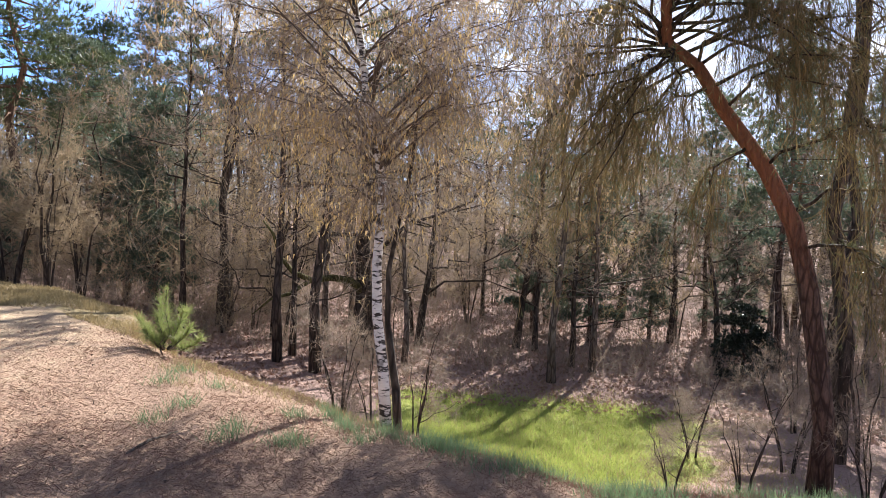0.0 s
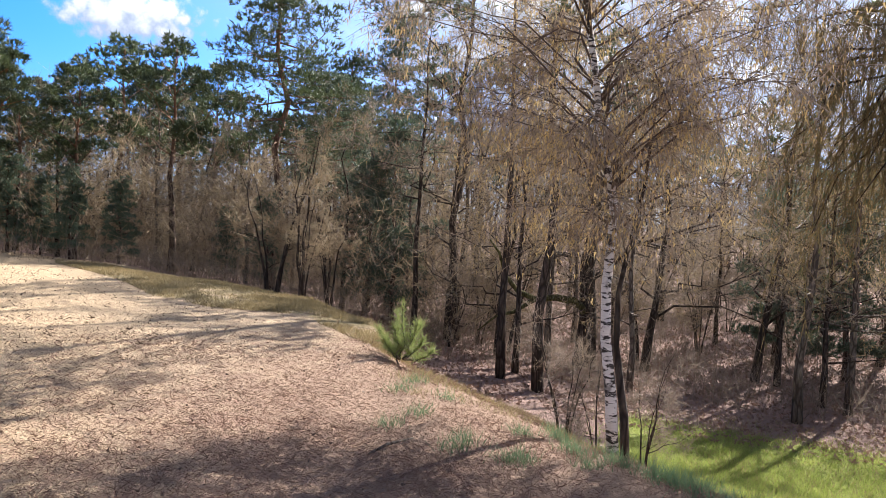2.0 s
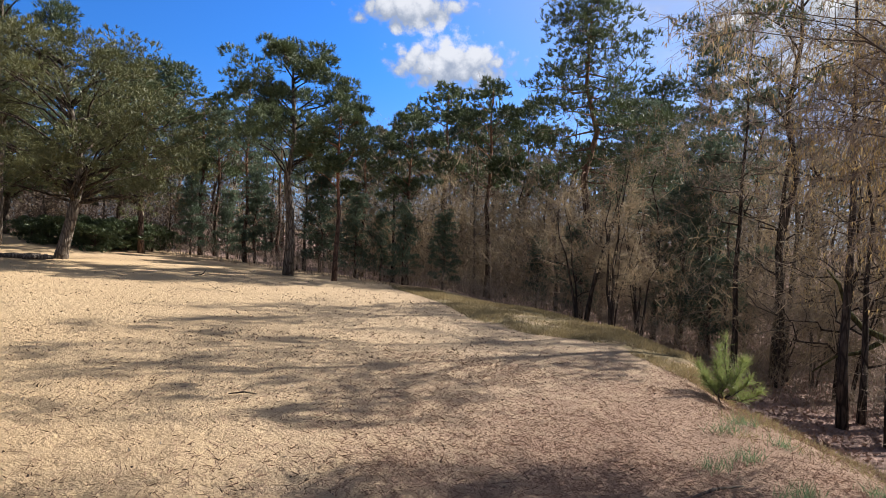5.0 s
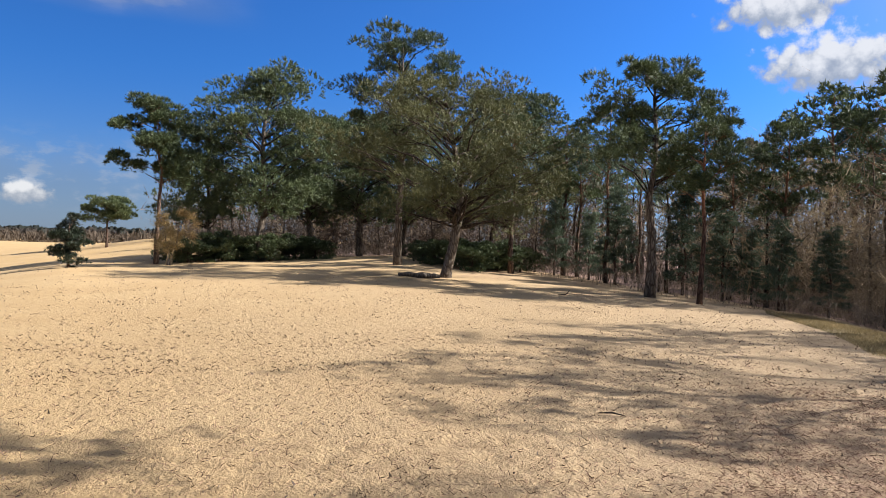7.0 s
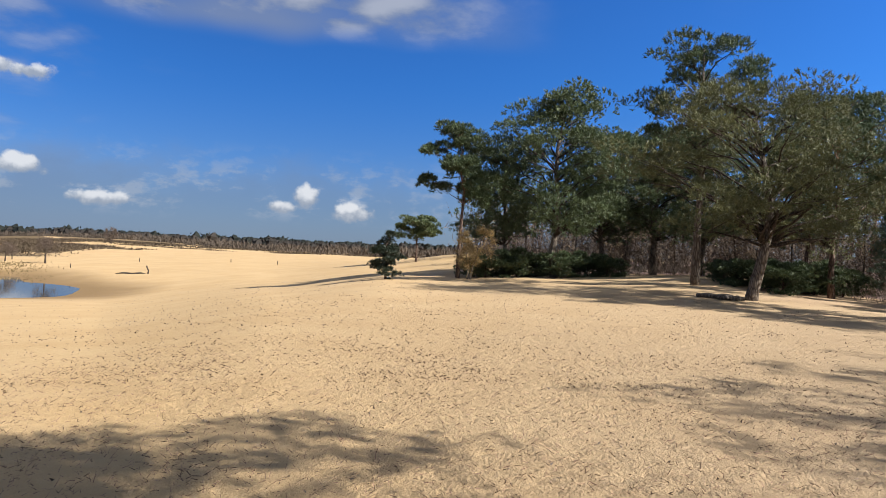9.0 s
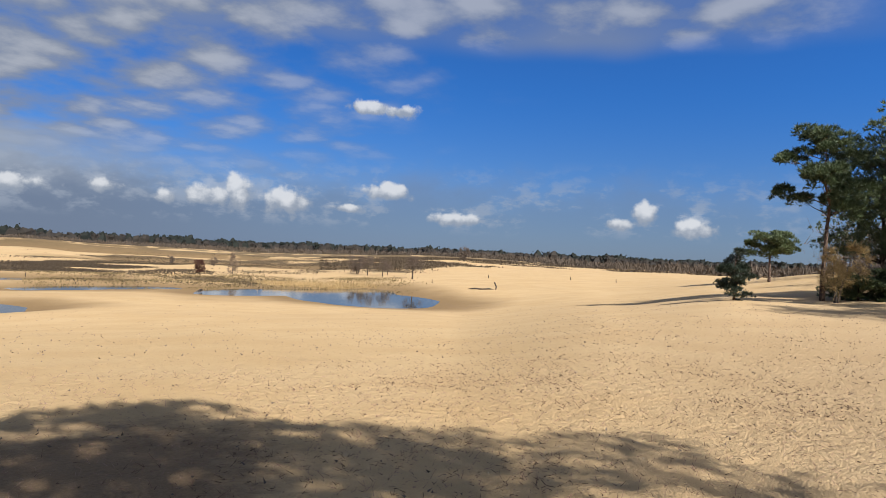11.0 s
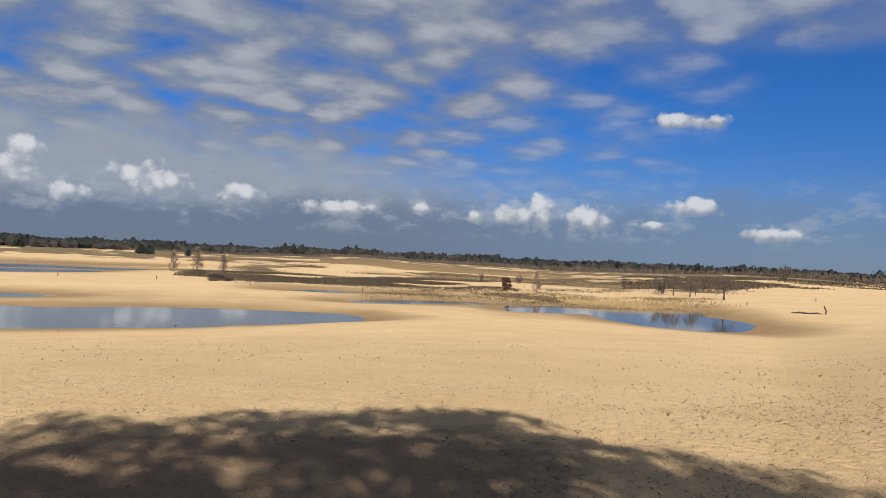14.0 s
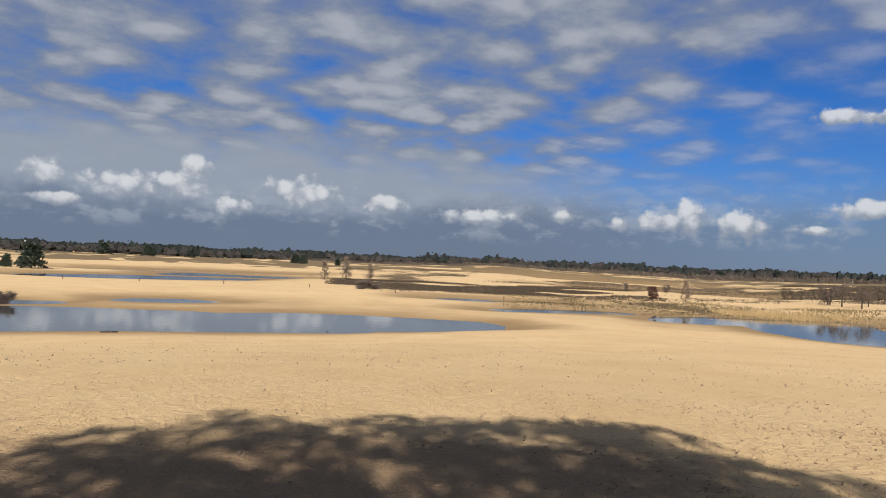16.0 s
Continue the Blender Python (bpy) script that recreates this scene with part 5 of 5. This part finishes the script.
evergreen = pine("evergreen_shrub", 74, 1.5, 0.05, 0.05, 1.5, "low dark evergreen shrub under the pines", 18, 32, 7, 0.2, 0.06, NEEDLE, dead=0, group="shrubs", category="shrub")
put(evergreen, 87.5, 42.0)
for at, d, s in ((84, 41.5, 1.0), (80.5, 43, .8), (90, 41, .9), (68, 34, .9), (66, 35, 1.0), (72, 38, .7), (82, 44, 1.0), (69.6, 35.5, .9), (70.9, 36, .8), (67.2, 36, .9), (64.2, 36.5, .8), (86.0, 42.5, .8), (88.8, 42.5, .9), (91.0, 42, .7)):
    again(evergreen, at, d, rng.uniform(0, 360), s * 1.1, 0.8)
put(bare("birch_bush", 75, 2.9, 0.045, "leafless bushy birch with pinkish tan twigs on sand", 18, 8, 12, 0.8, 0.15, stems=3, twig=0.4, twig_w=0.02, mat=BARK_GREY, twig_mat=TWIG_TAN, group="shrubs", category="shrub"), 91.4, 38.5)


# ------------------------------------------------------------------ the open plain
dead = bare("dead_tree", 81, 3.0, 0.13, "small dark dead tree with crooked boughs on open sand", 12, 7, 6, 1.5, 0.32, twig=0.5, twig_w=0.045, twig_mat=TWIG_DARK)
put(dead, 122.6, 105.0)
again(dead, 125.0, 112, 70, 0.75)
again(dead, 126.2, 116, 140, 0.9)
again(dead, 124.6, 118, 200, 0.6)
bush = bare("bare_shrub", 82, 3.0, 0.10, "wide leafless bush on the plain", 18, 6, 8, 1.1, 0.1, stems=5, twig=0.6, twig_w=0.05, twig_mat=TWIG_DARK, group="shrubs", category="shrub")
put(bush, 127.0, 122.0)
for at, d, s in ((138, 150, .5), (141.0, 150, .5), (118.5, 230, 1.3)):
    again(bush, at, d, rng.uniform(0, 360), s, 1.2)
put(pine("red_bush", 83, 2.4, 0.08, 0.15, 1.0, "dense rust-red leafy bush on the plain", 22, 22, 6, 0.22, 0.06, RED_LEAF, lump=1.3, dead=0, group="shrubs"), 139.0, 112.0, 0, 0.85)
plain_pine = put(pine("young_pine", 84, 4.4, 0.12, 0.04, 2.2, "round dark young pine on the far sand", 20, 26, 6, 0.5, 0.2, LEAF_DARK, shape="cone", lump=1.8, dead=0, group="shrubs"), 185.5, 150.0)
for at, d, s in ((187.0, 152, .5), (166.6, 330, .9), (167.2, 335, 1.0), (163.9, 300, .6), (178, 380, 1.3), (181, 380, 1.3), (175, 400, 1.0)):
    again(plain_pine, at, d, rng.uniform(0, 360), s)


larch = bare("bare_tree", 85, 4.4, 0.08, "slim pointed leafless larch on the heath", 34, 5, 9, 0.55, 0.04, twig=0.4, twig_w=0.04, twig_mat=TWIG_MID)
put(larch, 163.2, 140.0)
again(larch, 164.9, 138, 50, 0.8)
again(larch, 161.3, 141, 90, 0.75)
again(larch, 136.6, 112, 30, 0.7)
mound = bare("bare_shrub", 86, 0.9, 0.05, "low dark brushwood heap on sand", 18, 6, 10, 2.2, 0.1, stems=6, twig=0.6, twig_w=0.06, twig_mat=TWIG_DARK, group="shrubs", category="shrub")
put(mound, 161.8, 103.0, 0, 1.0)
again(mound, 160.8, 104, 80, 1.1, 0.6)
again(mound, 186.8, 66, 80, 0.7)


def wood_piece(name, label, category, pts, radii, at, d, turn, mat, group=""):
    """A weathered piece of wood lying or standing on the sand."""
    g = Geo()
    g.tube([Vector(p) for p in pts], radii, 7)
    ob = tagged(new(name, g.mesh(name, mat)), label, category, group)
    p = spot(at, d)
    ob.matrix_basis = pose(p.x, p.y, p.z, 0, 0, turn)
    return ob


wood_piece("driftwood", "dark fallen dead branch lying on open sand", "driftwood", [(-1.6, 0, 0.02), (-0.8, 0.05, 0.12), (0.1, 0, 0.06), (0.9, 0.1, 0.14), (1.5, 0, 0.05)], [0.03, 0.10, 0.09, 0.11, 0.03], 117.0, 85.0, 117, BARK_DARK)
wood_piece("stump", "dark leaning dead stump on open sand", "stump", [(0, 0, -0.2), (0.08, 0, 0.35), (-0.12, 0, 0.8), (-0.15, 0, 0.9)], [0.09, 0.08, 0.09, 0.03], 115.9, 85.0, 116, BARK_DARK)
for at, d in ((121.0, 95), (116.5, 110), (110.0, 110), (106.5, 105), (183.5, 108), (178.5, 106), (172.5, 105), (166, 104), (150.5, 96)):
    wood_piece("stake", "short weathered wooden stake in the sand", "stake", [(0, 0, -0.2), (0.01, 0, 0.25), (0.02, 0, 0.5)], [0.05, 0.05, 0.045], at, d, 0, BARK_DARK, "stakes")
wood_piece("log", "dark waterlogged log at the pond's edge", "log", [(-0.45, 0, 0.03), (0, 0.03, 0.05), (0.45, 0, 0.03)], [0.05, 0.06, 0.05], 180.3, 43.6, 0, BARK_DARK)
wood_piece("log", "small dark log in shallow water", "log", [(-0.22, 0, 0.06), (0, 0.02, 0.08), (0.22, 0, 0.16)], [0.03, 0.04, 0.02], 164.3, 46.6, 20, BARK_DARK)
wood_piece("plank", "dark plank lying in the pond", "plank", [(-0.9, 0, 0.3), (0, 0, 0.32), (0.9, 0, 0.3)], [0.10, 0.10, 0.10], 138.9, 74.0, 40, BARK_DARK)
wood_piece("stick", "forked dead stick lying on sand", "stick", [(-0.35, 0, 0.02), (0, 0.03, 0.05), (0.2, 0, 0.10), (0.3, 0.02, 0.22)], [0.012, 0.02, 0.016, 0.006], 60.7, 22.0, 0, BARK_DARK, "sticks")
wood_piece("stick", "dead stick lying on littered sand", "stick", [(-0.14, 0, 0.01), (0, 0.02, 0.03), (0.14, 0, 0.02)], [0.005, 0.009, 0.004], 57.0, 7.2, 40, BARK_DARK, "sticks")
wood_piece("stick", "dead stick lying on littered sand", "stick", [(-0.22, 0, 0.01), (0, 0.03, 0.02), (0.24, 0, 0.02)], [0.008, 0.012, 0.005], 21.0, 5.1, 70, BARK_GREY, "sticks")
for k, (at, d, turn) in enumerate(((72.3, 27.2, 20), (71.5, 27.0, 70), (72.0, 27.6, 120), (73.0, 27.4, 50), (71.0, 27.4, 160))):
    wood_piece("log", "pale cut log in a small heap beside the pine", "log", [(-0.45, 0, 0.08), (0, 0.02, 0.10), (0.45, 0, 0.09)], [0.07, 0.09, 0.07], at, d, turn, BARK_GREY, "log heap")


def horizon_wood():
    rng = np.random.default_rng(91)
    dark, brown = Geo(), Geo()
    for i in range(4300):
        at = rng.uniform(84, 205)
        d = rng.uniform(440, 800)
        p = spot(at, d)
        h = rng.uniform(5.4, 6.8) + 1.2 * math.sin(at * 0.9) * math.sin(at * 0.37) + (1.3 if rng.random() < 0.08 else 0)
        g = dark if d > 540 or rng.random() < 0.2 else brown
        w = rng.uniform(2.1, 3.4)
        if g is brown:
            h, w = h * rng.uniform(0.55, 0.85), w * 1.1
        off = rng.normal(size=(5, 2)) * 0.45
        g.tube([p + Vector((off[k][0], off[k][1], h * t)) for k, t in enumerate((-0.05, 0.3, 0.62, 0.85, 1.0))], [w * q * rng.uniform(0.75, 1.25) for q in (0.75, 1.0, 0.85, 0.5, 0.12)], 5)
        m = 6
        c = np.array(p) + rng.normal(size=(m, 3)) * (w * 0.6, w * 0.6, 0.2) + np.stack([np.zeros(m), np.zeros(m), rng.uniform(0.45, 0.95, m) * h], 1)
        g.blades(c, rng.normal(size=(m, 3)) * (1, 1, 0.5) + np.array((0, 0, 0.4)), rng.uniform(0.7, 1.5, m), 1.0, rng)
    ob = thing("horizon_forest", "long dark pine forest on the horizon with brown birches", "woods", kind="stuff")
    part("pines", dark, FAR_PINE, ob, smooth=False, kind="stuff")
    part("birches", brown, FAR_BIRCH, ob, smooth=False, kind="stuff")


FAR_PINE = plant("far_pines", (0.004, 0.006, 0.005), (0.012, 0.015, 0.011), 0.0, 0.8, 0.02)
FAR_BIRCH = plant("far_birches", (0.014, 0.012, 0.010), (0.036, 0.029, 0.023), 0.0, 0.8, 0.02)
horizon_wood()


def birch_belt():
    """Leafless birch scrub between the far sand and the horizon forest."""
    rng = np.random.default_rng(92)
    stems, brush = Geo(), Geo()
    n = 5200
    at = rng.uniform(90, 168, n)
    near = np.interp(at, [90, 100, 118, 124, 145, 168], [170, 200, 300, 330, 370, 400])
    d = near + rng.uniform(0, 90, n)
    tall = np.interp(at, [90, 104, 118, 126, 150, 168], [4.4, 4.2, 4.2, 4.0, 3.0, 2.2]) * rng.uniform(0.5, 1.15, n) * (0.75 + 0.25 * value_noise(at * 1.0, d * 0.03, 1.0, 61))
    x, y = -d * np.sin(np.radians(at)), d * np.cos(np.radians(at))
    c = np.stack([x, y, land(x, y) - 0.1], 1)
    lean = rng.normal(size=(n, 3)) * 0.08 + np.array((0, 0, 1.0))
    pale = rng.random(n) < 0.13
    stems.blades(c[pale], lean[pale], tall[pale], 0.20, rng)
    k = np.repeat(np.arange(n), 8)
    b = c[k] + rng.normal(size=(len(k), 3)) * (0.9, 0.9, 0.0)
    b[:, 2] = c[k, 2] + tall[k] * rng.uniform(0.0, 0.6, len(k))
    brush.blades(b, rng.normal(size=(len(k), 3)) * (0.5, 0.5, 0.2) + np.array((0, 0, 1.0)), tall[k] * rng.uniform(0.25, 0.5, len(k)), 0.42, rng)
    ob = thing("birch_belt", "belt of leafless brown birch scrub before the forest", "woods", kind="stuff")
    part("stems", stems, BIRCH_POLE, ob, smooth=False, kind="stuff")
    part("brush", brush, BIRCH_BRUSH, ob, smooth=False, kind="stuff")


BIRCH_POLE = plant("birch_poles", (0.09, 0.075, 0.06), (0.24, 0.20, 0.17), 0.0, 0.8, 0.05)
BIRCH_BRUSH = plant("birch_brush", (0.030, 0.024, 0.019), (0.105, 0.078, 0.056), 0.0, 0.85, 0.05)
birch_belt()


def scatter(name, label, category, mat, n, seed, region, length, width, up=1.0, spread=0.4, lift=0.0):
    """Blades over a stretch of ground: region gives bearings and distances for n random pairs."""
    rng = np.random.default_rng(seed)
    at, d = region(rng, n)
    x, y = -d * np.sin(np.radians(at)), d * np.cos(np.radians(at))
    keep = (shore(x, y) > 0.1)
    x, y = x[keep], y[keep]
    g = Geo()
    c = np.stack([x, y, land(x, y) + lift], 1)
    dd = rng.normal(size=c.shape) * spread
    dd[:, 2] = np.abs(dd[:, 2]) * 0.5 + up
    g.blades(c, dd, rng.uniform(0.5, 1.3, len(c)) * length, width, rng)
    return tagged(new(name, g.mesh(name, mat, False)), label, category, kind="stuff")


def clumped(rng, n, lo, hi, near, far_, clumps, size):
    a = rng.uniform(lo, hi, clumps)
    d = rng.uniform(near, far_, clumps)
    k = rng.integers(0, clumps, n)
    dd = d[k] + rng.normal(size=n) * size
    return a[k] + np.degrees(rng.normal(size=n) * size / np.maximum(d[k], 1)), np.maximum(dd, 1.5)


scatter("grass", "sunlit fresh green grass in the hollow", "grass", GRASS_GREEN, 26000, 101, lambda r, n: clumped(r, n, -17, 2.5, 9.0, 14.2, 200, 0.40), 0.09, 0.010, 1.0, 0.7)
scatter("grass", "dry straw among the green grass of the hollow", "grass", GRASS_DRY, 9000, 112, lambda r, n: clumped(r, n, -26, 0, 9.0, 15.5, 160, 0.5), 0.10, 0.010, 0.8, 0.8)
scatter("grass", "sparse blue-green grass on the shaded slope", "grass", GRASS_BLUE, 3600, 102, lambda r, n: clumped(r, n, -34, 0, 4.6, 6.6, 36, 0.12), 0.15, 0.006, 1.0, 0.5)
scatter("grass", "small blue-green grass tufts on the littered sand", "grass", GRASS_BLUE, 1500, 103, lambda r, n: clumped(r, n, 2, 22, 4.9, 7.6, 19, 0.065), 0.13, 0.005, 1.0, 0.55)
scatter("grass", "dry grass on the brow of the slope", "grass", GRASS_DRY, 3000, 116, lambda r, n: clumped(r, n, 4, 20, 6.6, 9.0, 60, 0.12), 0.10, 0.006, 0.8, 0.7)


def bank(r, n):
    at, u = r.uniform(20, 46, n * 2), r.uniform(0, 1, n * 2)
    e = np.interp(at, [14, 18.6, 23, 28, 36, 43, 52], [7.8, 8.7, 12, 15.5, 19, 22.5, 26])
    d = bank_inner(at) + (e - bank_inner(at)) * u
    x, y = -d * np.sin(np.radians(at)), d * np.cos(np.radians(at))
    ok = value_noise(x, y, 0.9, 41) + 0.5 * value_noise(x, y, 0.3, 42) + 0.8 > r.uniform(0, 1.5, n * 2)
    return at[ok][:n], d[ok][:n]


scatter("grass", "dry yellow grass along the sandy bank", "grass", GRASS_OLIVE, 30000, 104, bank, 0.075, 0.013, 0.7, 0.8)
scatter("needle_litter", "red-brown pine needles fallen on sand", "litter", LITTER_RED, 52000, 105, lambda r, n: clumped(r, n, -34, 46, 2.2, 9.5, 300, 0.24), 0.06, 0.004, 0.05, 0.7, 0.015)
scatter("needle_litter", "pale dry needles and twigs on sand", "litter", LITTER, 22000, 117, lambda r, n: (r.uniform(-34, 52, n), 2.2 + 7.5 * r.uniform(0, 1, n) ** 0.8), 0.07, 0.004, 0.05, 0.7, 0.018)
scatter("needle_litter", "scattered needles and twigs on open sand", "litter", LITTER_RED, 9000, 106, lambda r, n: (45 + 145 * r.uniform(0, 1, n) ** 1.3, 2.4 + 9.0 * r.uniform(0, 1, n) ** 1.2), 0.07, 0.005, 0.06, 0.7, 0.012)
def hooks(name, label, seed, n, lo, hi, near, far_, bias, length, width, mat):
    """Fallen needle pairs and twiglets, crooked, half standing in the sand."""
    rng = np.random.default_rng(seed)
    at, d = rng.uniform(lo, hi, n), near + (far_ - near) * rng.uniform(0, 1, n) ** bias
    x, y = -d * np.sin(np.radians(at)), d * np.cos(np.radians(at))
    keep = value_noise(x, y, 0.7, 51) + 0.6 * value_noise(x, y, 2.3, 52) > rng.uniform(-1.1, 0.9, n)
    keep &= rng.random(n) < np.clip((at - lo) / 10, 0, 1) * np.clip((hi - at) / 40, 0, 1) * np.clip((far_ - d) / (0.35 * far_), 0, 1)
    x, y = x[keep], y[keep]
    c = np.stack([x, y, land(x, y) + 0.004], 1)
    g = Geo()
    a = rng.uniform(0, 6.28, len(c))
    flat_way = np.stack([np.cos(a), np.sin(a), rng.uniform(0.0, 0.7, len(c))], 1)
    g.blades(c, flat_way, length * rng.uniform(0.5, 1.3, len(c)), width, rng)
    g.blades(c, flat_way + rng.normal(size=c.shape) * (0.5, 0.5, 0.25) + np.array((0, 0, 0.15)), length * rng.uniform(0.4, 1.2, len(c)), width, rng)
    return tagged(new(name, g.mesh(name, mat, False)), label, "litter", kind="stuff")


hooks("needle_litter", "dark fallen needle pairs strewn over open sand", 121, 20000, 30, 150, 2.6, 15.0, 1.1, 0.065, 0.006, LITTER_DARK)
hooks("needle_litter", "small fallen needles on the sand of the plain", 124, 14000, 105, 230, 2.6, 14.0, 1.0, 0.05, 0.006, LITTER)
hooks("needle_litter", "dark brown twiglets scattered over far sand", 122, 14000, 30, 135, 9.0, 30.0, 1.2, 0.06, 0.012, LITTER_DARK)
hooks("needle_litter", "thick red-brown needle litter on the sand's rim", 123, 22000, -44, 75, 2.4, 12.0, 1.0, 0.08, 0.005, LITTER_RED)
scatter("debris", "dark bits of bark and cones on sand", "litter", TWIG_DARK, 1500, 110, lambda r, n: (20 + 170 * r.uniform(0, 1, n), 2.8 + 22.0 * r.uniform(0, 1, n) ** 1.1), 0.035, 0.022, 0.2, 0.8, 0.006)
scatter("debris", "small dark twigs and heather bits on far sand", "litter", TWIG_MID, 2600, 118, lambda r, n: (88 + 102 * r.uniform(0, 1, n), 14 + 50.0 * r.uniform(0, 1, n)), 0.045, 0.045, 0.35, 0.8, 0.003)
scatter("leaf_litter", "brown fallen leaves under the trees", "litter", LEAF_LITTER, 14000, 107, lambda r, n: (r.uniform(-36, 24, n), r.uniform(13.5, 27, n)), 0.10, 0.07, 0.12, 0.7, 0.01)
scatter("reeds", "dry golden reeds beside the pond", "reeds", REED, 3600, 108, lambda r, n: clumped(r, n, 125.5, 134.5, 87, 94, 34, 1.0), 0.55, 0.05, 1.0, 0.4)


def heathy(lo, hi, near, far_):
    """Random places, thick where the heath is."""
    def region(r, n):
        a, d = r.uniform(lo, hi, n * 4), r.uniform(near, far_, n * 4)
        ok = heath_cover(-d * np.sin(np.radians(a)), d * np.cos(np.radians(a))) > r.uniform(0.25, 0.9, n * 4)
        return a[ok][:n], d[ok][:n]
    return region


scatter("heather", "dark brown heather on the plain", "heather", HEATH, 30000, 109, heathy(138, 167, 108, 152), 0.28, 0.18, 0.4, 0.9)
scatter("heather", "patchy brown heather and sedge on the wet plain", "heather", HEATH, 26000, 113, heathy(120, 164, 75, 260), 0.24, 0.20, 0.35, 0.9)
scatter("heather", "low brown scrub behind the far sand", "heather", HEATH, 14000, 115, heathy(92, 130, 140, 260), 0.55, 0.4, 0.5, 0.8)
scatter("sedge", "olive brown sedge along the shores", "sedge", SEDGE, 9000, 114, lambda r, n: clumped(r, n, 124, 150, 78, 108, 150, 1.6), 0.24, 0.10, 0.7, 0.6)
